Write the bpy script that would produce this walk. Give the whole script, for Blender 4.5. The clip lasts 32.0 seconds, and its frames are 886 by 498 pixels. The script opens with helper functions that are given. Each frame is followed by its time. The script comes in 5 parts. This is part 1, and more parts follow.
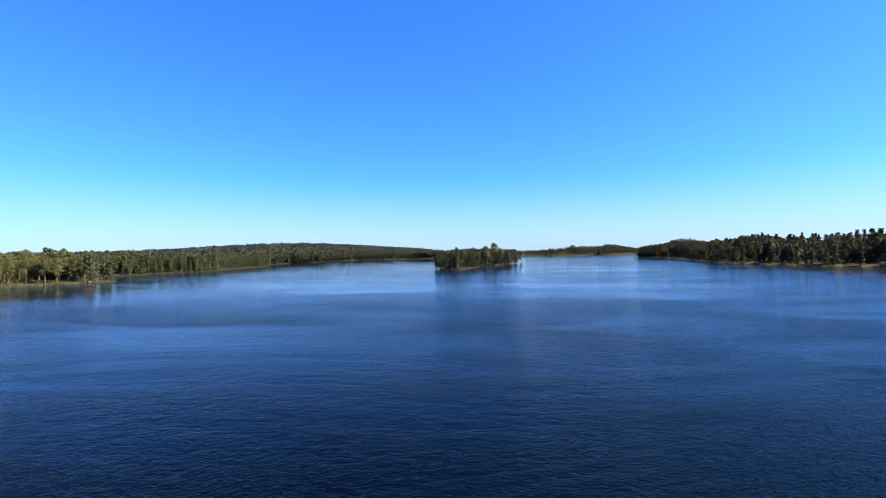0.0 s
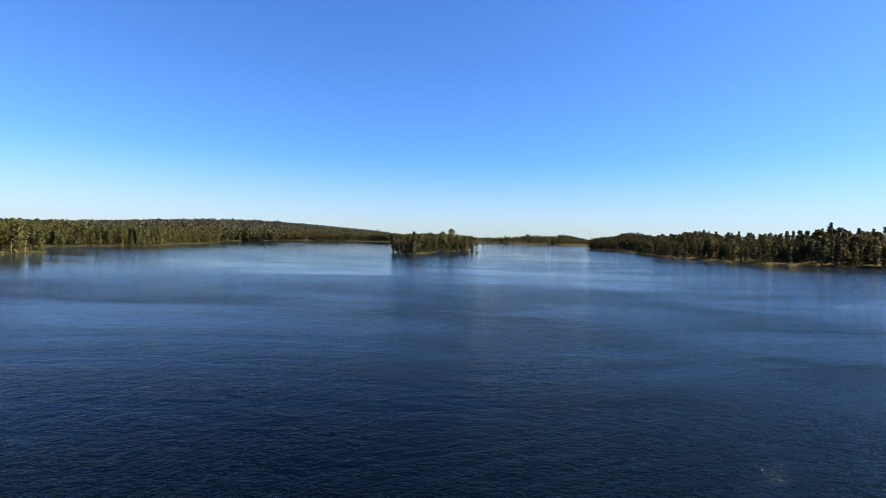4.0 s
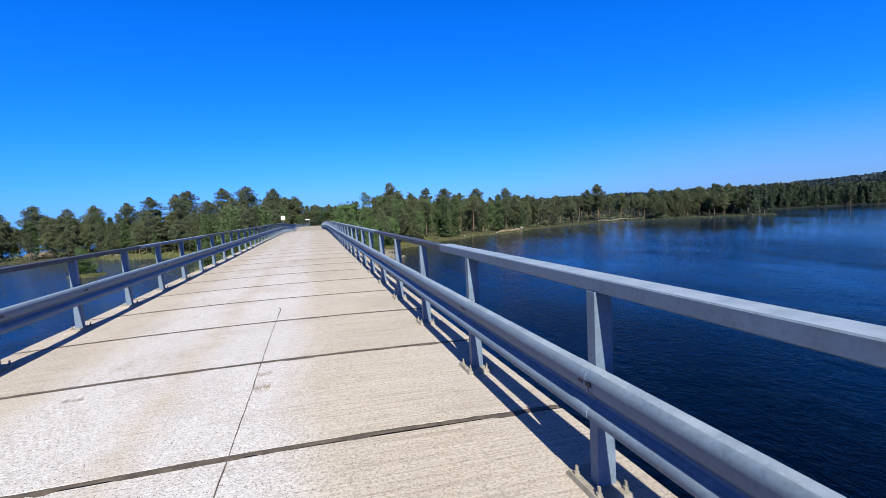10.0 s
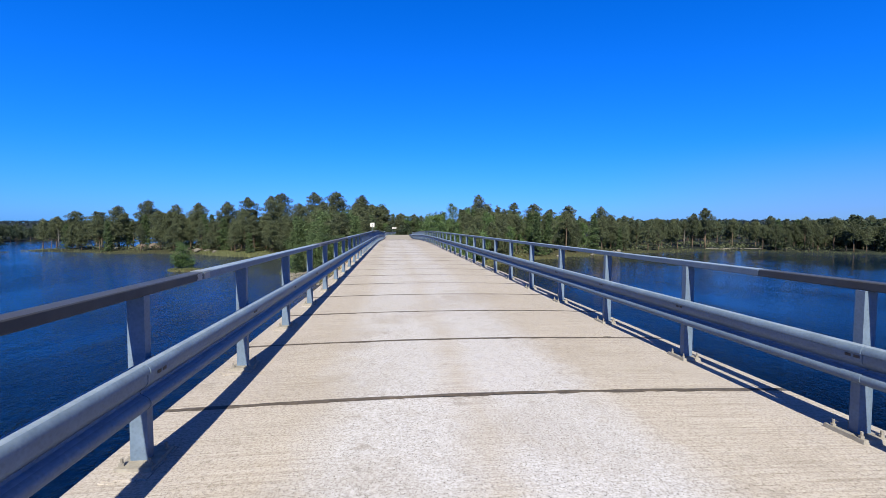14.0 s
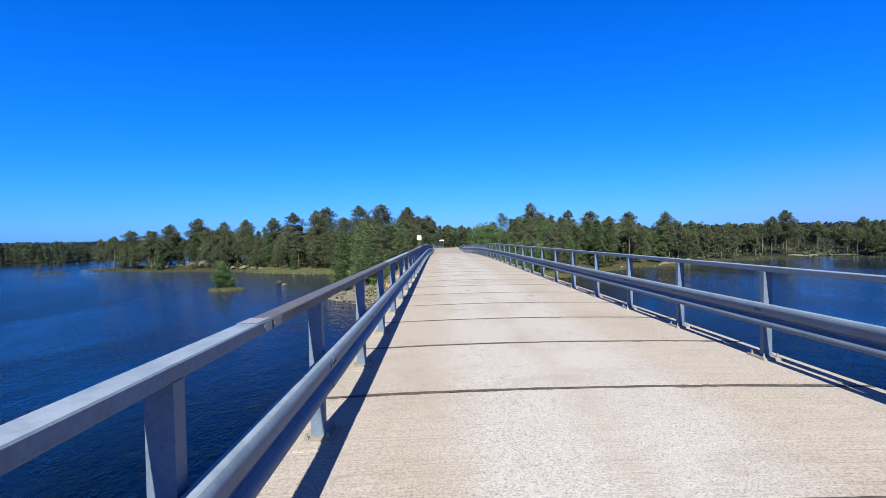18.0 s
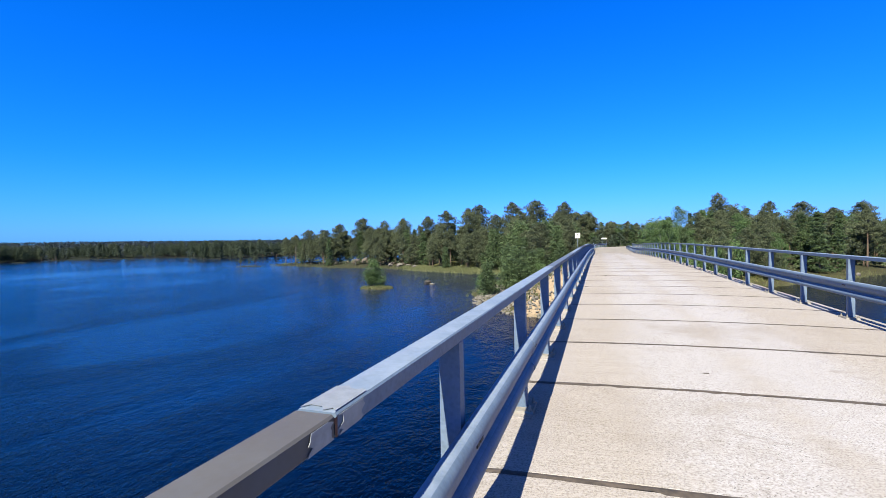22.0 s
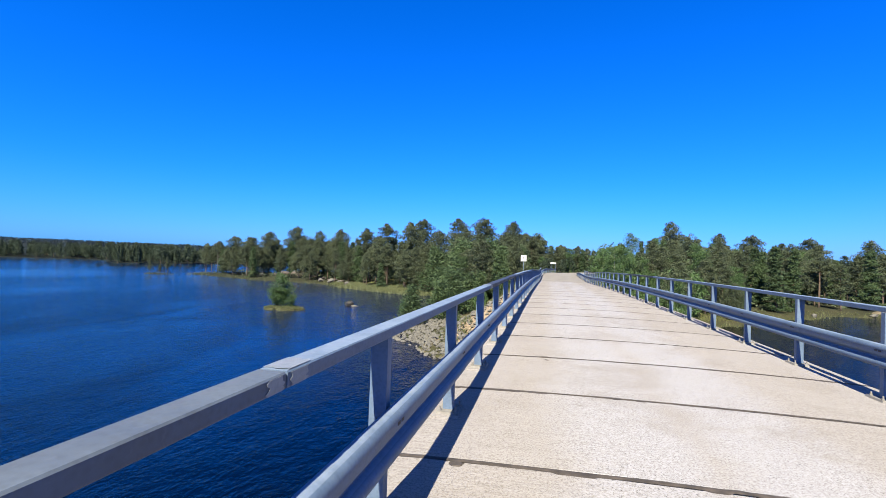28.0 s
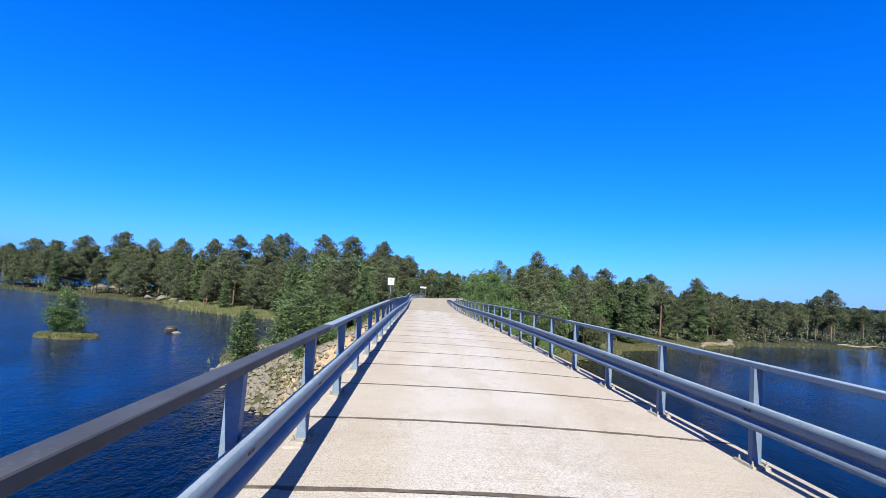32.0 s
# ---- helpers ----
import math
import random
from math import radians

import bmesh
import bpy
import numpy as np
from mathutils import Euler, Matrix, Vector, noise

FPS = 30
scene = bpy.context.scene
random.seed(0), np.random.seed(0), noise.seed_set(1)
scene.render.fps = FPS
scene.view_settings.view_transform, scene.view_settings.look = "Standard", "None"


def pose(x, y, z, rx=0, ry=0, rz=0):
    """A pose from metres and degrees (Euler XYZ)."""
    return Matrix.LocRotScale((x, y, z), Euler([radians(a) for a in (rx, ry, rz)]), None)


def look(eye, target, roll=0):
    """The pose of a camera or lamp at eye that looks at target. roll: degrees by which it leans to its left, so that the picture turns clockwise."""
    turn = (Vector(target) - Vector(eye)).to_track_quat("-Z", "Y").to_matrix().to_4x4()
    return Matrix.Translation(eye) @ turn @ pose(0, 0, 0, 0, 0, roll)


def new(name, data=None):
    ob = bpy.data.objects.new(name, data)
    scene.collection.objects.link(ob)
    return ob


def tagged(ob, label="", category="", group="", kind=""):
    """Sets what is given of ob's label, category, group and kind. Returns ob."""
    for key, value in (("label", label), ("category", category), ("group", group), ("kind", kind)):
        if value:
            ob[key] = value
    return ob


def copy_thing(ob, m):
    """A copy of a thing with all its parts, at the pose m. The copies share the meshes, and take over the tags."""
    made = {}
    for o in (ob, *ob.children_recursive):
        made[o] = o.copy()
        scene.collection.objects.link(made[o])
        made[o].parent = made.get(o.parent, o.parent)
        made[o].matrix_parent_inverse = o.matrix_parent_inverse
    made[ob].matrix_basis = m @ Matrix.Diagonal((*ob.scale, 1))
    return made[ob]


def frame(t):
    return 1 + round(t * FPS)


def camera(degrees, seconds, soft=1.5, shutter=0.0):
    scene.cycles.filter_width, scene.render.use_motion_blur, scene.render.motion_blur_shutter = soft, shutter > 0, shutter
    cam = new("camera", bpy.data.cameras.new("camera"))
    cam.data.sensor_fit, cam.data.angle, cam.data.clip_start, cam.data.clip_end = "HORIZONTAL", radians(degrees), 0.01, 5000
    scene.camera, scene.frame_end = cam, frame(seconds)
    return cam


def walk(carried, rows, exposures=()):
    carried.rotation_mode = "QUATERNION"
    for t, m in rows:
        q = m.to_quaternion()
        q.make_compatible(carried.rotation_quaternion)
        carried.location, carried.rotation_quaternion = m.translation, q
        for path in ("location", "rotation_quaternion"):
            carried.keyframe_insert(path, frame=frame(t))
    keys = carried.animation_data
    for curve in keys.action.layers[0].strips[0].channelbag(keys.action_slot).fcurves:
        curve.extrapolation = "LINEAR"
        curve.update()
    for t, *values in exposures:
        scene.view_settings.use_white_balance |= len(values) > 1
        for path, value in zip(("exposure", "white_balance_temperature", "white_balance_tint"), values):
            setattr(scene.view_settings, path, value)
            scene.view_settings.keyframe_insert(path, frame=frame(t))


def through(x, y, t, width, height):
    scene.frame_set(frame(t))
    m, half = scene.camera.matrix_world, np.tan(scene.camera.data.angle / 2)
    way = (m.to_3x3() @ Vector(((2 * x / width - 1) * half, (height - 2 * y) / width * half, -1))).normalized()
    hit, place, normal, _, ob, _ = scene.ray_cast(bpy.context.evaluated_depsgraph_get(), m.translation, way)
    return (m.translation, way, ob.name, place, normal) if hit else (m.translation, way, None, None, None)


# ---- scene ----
# ---- camera ----
cam = camera(87.36, 32.0, soft=0.5)
PATH = [
    (0, pose(2.055, -8.176, 1.601, 90.56, 1.05, -84.94)),
    (0.5, pose(2.053, -8.175, 1.601, 91.00, -0.85, -87.35)),
    (1, pose(2.052, -8.172, 1.601, 90.84, -1.53, -88.29)),
    (1.5, pose(2.049, -8.168, 1.602, 90.41, -2.29, -89.93)),
    (2, pose(2.047, -8.163, 1.602, 90.46, -1.55, -88.96)),
    (2.5, pose(2.044, -8.158, 1.602, 89.78, -1.37, -88.19)),
    (3, pose(2.042, -8.152, 1.602, 89.82, -3.19, -89.93)),
    (3.5, pose(2.041, -8.145, 1.602, 89.46, -1.79, -90.04)),
    (5.5, pose(2.080, -8.045, 1.610, 85.20, -2.44, -88.85)),
    (6, pose(2.120, -8.038, 1.625, 82.89, -0.13, -77.32)),
    (6.5, pose(2.079, -7.761, 1.592, 81.62, 1.27, -64.72)),
    (7, pose(2.064, -7.358, 1.564, 81.57, 1.49, -52.14)),
    (7.5, pose(1.998, -6.585, 1.578, 82.13, 0.51, -43.47)),
    (8, pose(1.911, -5.696, 1.572, 82.89, -0.09, -35.93)),
    (8.5, pose(1.770, -4.801, 1.560, 83.28, 0.38, -30.27)),
    (9, pose(1.636, -3.888, 1.513, 83.71, 1.20, -25.93)),
    (9.5, pose(1.388, -2.946, 1.540, 84.29, 1.95, -18.42)),
    (10, pose(1.105, -2.010, 1.524, 85.25, 3.10, -15.54)),
    (10.5, pose(0.826, -1.117, 1.547, 84.77, 3.52, -11.67)),
    (11, pose(0.566, -0.224, 1.523, 84.30, 3.01, -7.36)),
    (11.5, pose(0.336, 0.698, 1.545, 84.77, 2.09, -6.25)),
    (12, pose(0.101, 1.616, 1.522, 84.71, 1.89, -2.97)),
    (12.5, pose(-0.201, 2.471, 1.553, 86.03, 0.96, -3.18)),
    (13, pose(-0.495, 3.320, 1.541, 86.09, 1.67, -3.04)),
    (13.5, pose(-0.694, 4.216, 1.546, 86.21, 0.92, -4.61)),
    (14, pose(-0.876, 5.139, 1.509, 87.23, -0.31, -6.13)),
    (14.5, pose(-1.062, 6.114, 1.559, 87.26, -1.36, -10.39)),
    (16.5, pose(-0.973, 9.832, 1.537, 88.11, -0.71, -25.20)),
    (17, pose(-1.172, 10.705, 1.576, 87.63, 0.15, -16.99)),
    (17.5, pose(-1.348, 11.609, 1.575, 88.05, 0.81, -8.18)),
    (18, pose(-1.495, 12.539, 1.543, 88.69, 1.05, -0.61)),
    (18.5, pose(-1.585, 13.497, 1.568, 90.27, 0.46, 5.85)),
    (19, pose(-1.649, 14.444, 1.573, 91.10, -0.39, 10.67)),
    (19.5, pose(-1.705, 15.315, 1.589, 90.55, 0.33, 15.57)),
    (20, pose(-1.737, 16.198, 1.587, 91.41, -0.05, 18.40)),
    (20.5, pose(-1.726, 17.180, 1.569, 91.03, 0.10, 17.29)),
    (21, pose(-1.722, 18.174, 1.528, 91.83, 0.53, 16.48)),
    (21.5, pose(-1.756, 19.115, 1.559, 90.08, 1.32, 17.03)),
    (22, pose(-1.774, 20.053, 1.561, 88.79, 1.07, 18.51)),
    (22.5, pose(-1.686, 21.030, 1.567, 88.81, 0.27, 17.97)),
    (23, pose(-1.584, 22.012, 1.544, 89.86, -0.54, 13.68)),
    (23.5, pose(-1.578, 22.955, 1.563, 90.30, -0.27, 11.19)),
    (24, pose(-1.605, 23.884, 1.556, 89.90, -0.30, 9.99)),
    (24.5, pose(-1.623, 24.821, 1.566, 88.70, 0.25, 14.92)),
    (25, pose(-1.622, 25.770, 1.555, 89.76, 1.30, 19.45)),
    (25.5, pose(-1.593, 26.724, 1.575, 90.69, 1.94, 21.60)),
    (27.5, pose(-1.552, 30.538, 1.541, 91.92, -2.04, 16.18)),
    (28, pose(-1.516, 31.574, 1.554, 90.96, -2.02, 12.84)),
    (28.5, pose(-1.517, 32.556, 1.583, 91.30, -0.66, 10.45)),
    (29, pose(-1.499, 33.512, 1.584, 90.97, -1.48, 6.53)),
    (29.5, pose(-1.392, 34.457, 1.583, 91.64, -3.45, 0.73)),
    (30, pose(-1.272, 35.424, 1.566, 91.70, -3.06, -5.43)),
    (30.5, pose(-1.206, 36.374, 1.599, 91.22, -3.34, -10.91)),
    (31, pose(-1.194, 37.305, 1.638, 91.14, -1.69, -8.30)),
    (31.5, pose(-1.250, 38.224, 1.650, 93.33, -3.27, -4.36)),
    (32, pose(-1.355, 39.144, 1.718, 94.50, -4.40, -2.87)),
]
EXPOSURES = [(0.0, 2.48, 10500, 13), (2.0, 2.42, 18000, 15), (3.0, 2.36, 21000, 14), (6.0, 2.32, 22000, 15), (7.0, 1.92, 9500, 13), (8.0, 1.68, 7000, 11), (10.0, 1.48, 6500, 10), (14.5, 1.42, 6500, 10),
             (17.0, 1.44, 6500, 10), (18.5, 1.57, 6500, 10), (20.0, 1.72, 6500, 10), (25.5, 1.70, 6500, 10), (29.0, 1.66, 6500, 10), (31.0, 1.52, 6500, 10), (32.0, 1.78, 6500, 10)]
walk(cam, PATH, EXPOSURES)

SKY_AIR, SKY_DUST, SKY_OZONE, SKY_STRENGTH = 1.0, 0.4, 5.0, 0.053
SKY_TINT = (-0.03, 0.535, 1.49)        # linear factor on each colour channel of the sky
SKY_DEPTH = (0.0372, 0.0, 0.0)   # and factor on its square, a contrast curve on the red
HAZE, HAZE_COLOR = 0.48, (2.1, 2.9, 4.2)   # pale air in the last degrees over the horizon
ZENITH = (0.80, 0.98, 1.45)          # neutral colour added to the sky above the view, so shade is less blue
SUN_COLOR = (1.0, 0.92, 0.74)
SUN_STRENGTH = 5.0
WAVE = 0.21

# ---- world, sun and exposure ----
world = bpy.data.worlds.new("sky")
scene.world = world
world.use_nodes = True
wt = world.node_tree
sky = wt.nodes.new("ShaderNodeTexSky")
sky.sky_type = 'NISHITA'
sky.sun_disc = False
SUN_WAY = Vector((-0.105, -0.96, 0.97)).normalized()      # towards the sun: behind the walker, a little to his left
sky.sun_elevation = math.asin(SUN_WAY.z)
sky.sun_rotation = math.atan2(SUN_WAY.x, SUN_WAY.y)
sky.air_density, sky.dust_density, sky.ozone_density = SKY_AIR, SKY_DUST, SKY_OZONE
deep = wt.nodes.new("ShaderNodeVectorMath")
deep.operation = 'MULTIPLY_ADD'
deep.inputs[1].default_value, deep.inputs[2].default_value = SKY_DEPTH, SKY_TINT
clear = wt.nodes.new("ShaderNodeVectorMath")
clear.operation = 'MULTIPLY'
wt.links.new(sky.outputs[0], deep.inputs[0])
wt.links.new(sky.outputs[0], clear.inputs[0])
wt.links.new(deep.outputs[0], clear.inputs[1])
way = wt.nodes.new("ShaderNodeTexCoord")
split = wt.nodes.new("ShaderNodeSeparateXYZ")
wt.links.new(way.outputs["Generated"], split.inputs[0])
low = wt.nodes.new("ShaderNodeMapRange")
low.interpolation_type = 'SMOOTHSTEP'
for key, value in (("From Min", 0.0), ("From Max", 0.17), ("To Min", HAZE), ("To Max", 0.0)):
    low.inputs[key].default_value = value
wt.links.new(split.outputs[2], low.inputs["Value"])
side = wt.nodes.new("ShaderNodeMapRange")
for key, value in (("From Min", 0.35), ("From Max", 0.8), ("To Min", 0.15), ("To Max", 1.0)):
    side.inputs[key].default_value = value
side.interpolation_type = 'SMOOTHSTEP'
wt.links.new(split.outputs[0], side.inputs["Value"])
amount = wt.nodes.new("ShaderNodeMath")
amount.operation = 'MULTIPLY'
wt.links.new(low.outputs[0], amount.inputs[0])
wt.links.new(side.outputs[0], amount.inputs[1])
pale = wt.nodes.new("ShaderNodeMix")
pale.data_type = 'RGBA'
pale.inputs["B"].default_value = (*HAZE_COLOR, 1)
wt.links.new(amount.outputs[0], pale.inputs["Factor"])
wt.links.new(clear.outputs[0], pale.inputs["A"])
high = wt.nodes.new("ShaderNodeMapRange")
high.interpolation_type = 'SMOOTHSTEP'
for key, value in (("From Min", 0.57), ("From Max", 0.80)):
    high.inputs[key].default_value = value
wt.links.new(split.outputs[2], high.inputs["Value"])
dome = wt.nodes.new("ShaderNodeMix")
dome.data_type = 'RGBA'
dome.inputs["B"].default_value = (*ZENITH, 1)
wt.links.new(high.outputs[0], dome.inputs["Factor"])
wt.links.new(pale.outputs["Result"], dome.inputs["A"])
wt.links.new(dome.outputs["Result"], wt.nodes["Background"].inputs[0])
wt.nodes["Background"].inputs[1].default_value = SKY_STRENGTH
sun = new("sun", bpy.data.lights.new("sun", 'SUN'))
sun.data.energy, sun.data.angle, sun.data.color = SUN_STRENGTH, radians(0.53), SUN_COLOR
sun.matrix_world = look(SUN_WAY * 100, (0, 0, 0))

WATER = -6.16
rng = np.random.default_rng(7)


# ---- helpers ----
def link_mesh(name, verts, faces, material=None, parent=None, smooth=False):
    me = bpy.data.meshes.new(name)
    me.from_pydata([tuple(v) for v in verts], [], [tuple(f) for f in faces])
    if material:
        me.materials.append(material)
    if smooth:
        me.polygons.foreach_set("use_smooth", [True] * len(me.polygons))
    ob = new(name, me)
    ob.parent = parent
    return ob


def tri_mesh(name, tris, material):
    """A mesh from an (n, 3, 3) array of loose triangles."""
    tris = np.asarray(tris, dtype=np.float32)
    n = len(tris)
    me = bpy.data.meshes.new(name)
    me.vertices.add(3 * n)
    me.vertices.foreach_set("co", tris.reshape(-1))
    me.loops.add(3 * n)
    me.loops.foreach_set("vertex_index", np.arange(3 * n, dtype=np.int32))
    me.polygons.add(n)
    me.polygons.foreach_set("loop_start", np.arange(0, 3 * n, 3, dtype=np.int32))
    me.update(calc_edges=True)
    me.materials.append(material)
    return me


def part(name, bm, material, parent, label=""):
    me = bpy.data.meshes.new(name)
    bm.to_mesh(me)
    bm.free()
    me.materials.append(material)
    ob = new(name, me)
    ob.parent = parent
    if label:
        ob["label"] = label
    return ob


def share(name, me, parent, m=None):
    ob = new(name, me)
    ob.parent = parent
    if m is not None:
        ob.matrix_basis = m
    return ob


def box_bm(x0, y0, z0, x1, y1, z1, bevel=0.0, bm=None):
    bm = bm or bmesh.new()
    got = bmesh.ops.create_cube(bm, size=1)["verts"]
    for v in got:
        v.co = ((x0 + x1) / 2 + v.co.x * (x1 - x0), (y0 + y1) / 2 + v.co.y * (y1 - y0), (z0 + z1) / 2 + v.co.z * (z1 - z0))
    if bevel:
        bmesh.ops.bevel(bm, geom=list({e for v in got for e in v.link_edges}), offset=bevel, segments=2, affect='EDGES')
    return bm


def tube_bm(points, radii, sides=8, bm=None):
    """A tapered tube along points."""
    bm = bm or bmesh.new()
    rings = []
    pts = [Vector(p) for p in points]
    for i, (p, r) in enumerate(zip(pts, radii)):
        d = (pts[min(i + 1, len(pts) - 1)] - pts[max(i - 1, 0)]).normalized()
        a = d.cross(Vector((0.31, 0.9, 0.2))).normalized()
        b = d.cross(a)
        rings.append([bm.verts.new(p + (a * math.cos(2 * math.pi * k / sides) + b * math.sin(2 * math.pi * k / sides)) * r) for k in range(sides)])
    for lo, hi in zip(rings, rings[1:]):
        for k in range(sides):
            bm.faces.new((lo[k], lo[(k + 1) % sides], hi[(k + 1) % sides], hi[k]))
    bm.faces.new(rings[-1])
    bm.faces.new(rings[0][::-1])
    for f in bm.faces:
        f.smooth = True
    return bm


# ---- materials ----
class Nodes:
    def __init__(self, name):
        self.mat = bpy.data.materials.new(name)
        self.mat.use_nodes = True
        self.t = self.mat.node_tree
        self.bsdf = self.t.nodes["Principled BSDF"]
        self.pos = self.t.nodes.new("ShaderNodeNewGeometry")

    def add(self, kind, **values):
        node = self.t.nodes.new(kind)
        for key, value in values.items():
            node.inputs[key.replace("_", " ")].default_value = value
        return node

    def link(self, a, b):
        self.t.links.new(a, b)

    def scaled(self, scale):
        m = self.add("ShaderNodeMapping")
        m.inputs["Scale"].default_value = scale
        self.link(self.pos.outputs["Position"], m.inputs["Vector"])
        return m.outputs[0]

    def noise(self, scale, detail=4.0, rough=0.6, stretch=(1, 1, 1), dist=0.0):
        n = self.add("ShaderNodeTexNoise", Scale=scale, Detail=detail, Roughness=rough, Distortion=dist)
        self.link(self.scaled(stretch), n.inputs["Vector"])
        return n.outputs["Fac"]

    def ramp(self, fac, *stops):
        r = self.t.nodes.new("ShaderNodeValToRGB")
        e = r.color_ramp.elements
        while len(e) < len(stops):
            e.new(0.5)
        for el, (p, c) in zip(e, stops):
            el.position = p
            el.color = (*c, 1) if len(c) == 3 else c
        self.link(fac, r.inputs["Fac"])
        return r.outputs["Color"]

    def mix(self, fac, a, b, blend='MIX'):
        m = self.t.nodes.new("ShaderNodeMix")
        m.data_type, m.blend_type = 'RGBA', blend
        for value, socket in ((fac, m.inputs["Factor"]), (a, m.inputs["A"]), (b, m.inputs["B"])):
            if isinstance(value, bpy.types.NodeSocket):
                self.link(value, socket)
            elif isinstance(value, (int, float)):
                socket.default_value = value
            else:
                socket.default_value = (*value, 1)
        return m.outputs["Result"]

    def math(self, op, a, b=0.0):
        m = self.t.nodes.new("ShaderNodeMath")
        m.operation = op
        for value, socket in ((a, m.inputs[0]), (b, m.inputs[1])):
            if isinstance(value, bpy.types.NodeSocket):
                self.link(value, socket)
            else:
                socket.default_value = value
        return m.outputs[0]

    def axis(self, which):
        s = self.t.nodes.new("ShaderNodeSeparateXYZ")
        self.link(self.pos.outputs["Position"], s.inputs[0])
        return s.outputs[which]

    def rand(self, island=False):
        if island:
            return self.pos.outputs["Random Per Island"]
        return self.t.nodes.new("ShaderNodeObjectInfo").outputs["Random"]

    def bump(self, height, strength, distance):
        b = self.add("ShaderNodeBump", Strength=strength, Distance=distance)
        self.link(height, b.inputs["Height"])
        self.link(b.outputs[0], self.bsdf.inputs["Normal"])

    def done(self, color, rough=0.8, metal=0.0, spec=0.5):
        for value, key in ((color, "Base Color"), (rough, "Roughness"), (metal, "Metallic"), (spec, "Specular IOR Level")):
            if isinstance(value, bpy.types.NodeSocket):
                self.link(value, self.bsdf.inputs[key])
            elif isinstance(value, (int, float)):
                self.bsdf.inputs[key].default_value = value
            else:
                self.bsdf.inputs[key].default_value = (*value, 1)
        return self.mat


def concrete_material():
    n = Nodes("weathered_concrete")
    broom = n.noise(1.0, 4, 0.7, (0.9, 46, 1), 0.35)
    grain = n.noise(28, 6, 0.75)
    blot = n.noise(0.9, 5, 0.6)
    base = n.ramp(broom, (0.36, (0.145, 0.123, 0.103)), (0.47, (0.2183, 0.1947, 0.1714)), (0.62, (0.2512, 0.2318, 0.2119)))
    base = n.mix(n.ramp(blot, (0.35, (0, 0, 0)), (0.7, (0.4, 0.4, 0.4))), base, (0.2028, 0.188, 0.1733))
    # farther out the skin is greyer and the broom marks have worn away
    old = n.ramp(n.math('DIVIDE', n.math('ADD', n.axis(1), n.math('MULTIPLY', blot, 6.0)), 40.0), (0.22, (0, 0, 0)), (0.55, (0.55, 0.55, 0.55)))
    base = n.mix(old, base, (0.195, 0.180, 0.166))
    # two pale wheel tracks, worn through to the aggregate
    x = n.axis(0)
    track = n.math('ABSOLUTE', n.math('SUBTRACT', n.math('ABSOLUTE', n.math('ADD', x, n.math('MULTIPLY', n.noise(0.5, 2), 0.5))), 0.6))
    worn = n.ramp(n.math('ADD', track, n.math('MULTIPLY', n.noise(3.0, 4), 0.5)), (0.55, (1, 1, 1)), (1.55, (0, 0, 0)))
    pale = n.mix(n.ramp(grain, (0.3, (0, 0, 0)), (0.7, (1, 1, 1))), (0.183, 0.1809, 0.1901), (0.3286, 0.3338, 0.3615))
    base = n.mix(n.math('MULTIPLY', worn, n.math('SUBTRACT', 0.88, n.math('MULTIPLY', old, 0.75))), base, pale)
    # small pits where the skin has worn off, thick in the tracks
    cell = n.add("ShaderNodeTexVoronoi", Scale=60.0)
    n.link(n.scaled((1, 0.85, 1)), cell.inputs["Vector"])
    hole = n.math('ADD', cell.outputs["Distance"], n.math('MULTIPLY', n.noise(22, 4, 0.75), 0.6))
    pits = n.ramp(hole, (0.43, (1, 1, 1)), (0.52, (0, 0, 0)))
    pit_on = n.mix(1.0, pits, n.mix(worn, (0.5, 0.5, 0.5), (0.95, 0.95, 0.95)), 'MULTIPLY')
    base = n.mix(pit_on, base, (0.039, 0.0362, 0.0336))
    stain = n.ramp(n.noise(0.55, 6, 0.7, (1, 1, 1), 0.6), (0.50, (0, 0, 0)), (0.68, (0.55, 0.55, 0.55)))
    base = n.mix(stain, base, (0.1521, 0.1309, 0.1084))
    flake = n.ramp(n.noise(2.2, 7, 0.75, (1, 1.6, 1), 0.8), (0.60, (0, 0, 0)), (0.66, (0.6, 0.6, 0.6)))
    base = n.mix(flake, base, (0.1403, 0.1248, 0.1109))
    base = n.mix(n.math('MULTIPLY', n.math('DIVIDE', n.math('ABSOLUTE', x), 4.0), 0.3), base, (0.1714, 0.1478, 0.1191))
    base = n.mix(0.10, base, n.ramp(n.rand(), (0, (0.1089, 0.1055, 0.1035)), (1, (0.2259, 0.2283, 0.243))))
    # sand and small stones that show all over the skin
    sand = n.ramp(n.noise(58, 4, 0.75), (0.38, (0.60, 0.58, 0.55)), (0.49, (0.90, 0.89, 0.88)), (0.58, (1, 1, 1)))
    base = n.mix(1.0, base, sand, 'MULTIPLY')
    base = n.mix(1.0, base, (1.245, 1.28, 1.345), 'MULTIPLY')
    h = n.math('ADD', n.math('MULTIPLY', broom, 0.45), n.math('MULTIPLY', grain, 0.5))
    n.bump(n.math('SUBTRACT', h, n.math('MULTIPLY', pit_on, 0.5)), 0.8, 0.010)
    return n.done(base, n.ramp(grain, (0.2, (0.75, 0.75, 0.75)), (0.8, (0.95, 0.95, 0.95))), 0, 0.25)


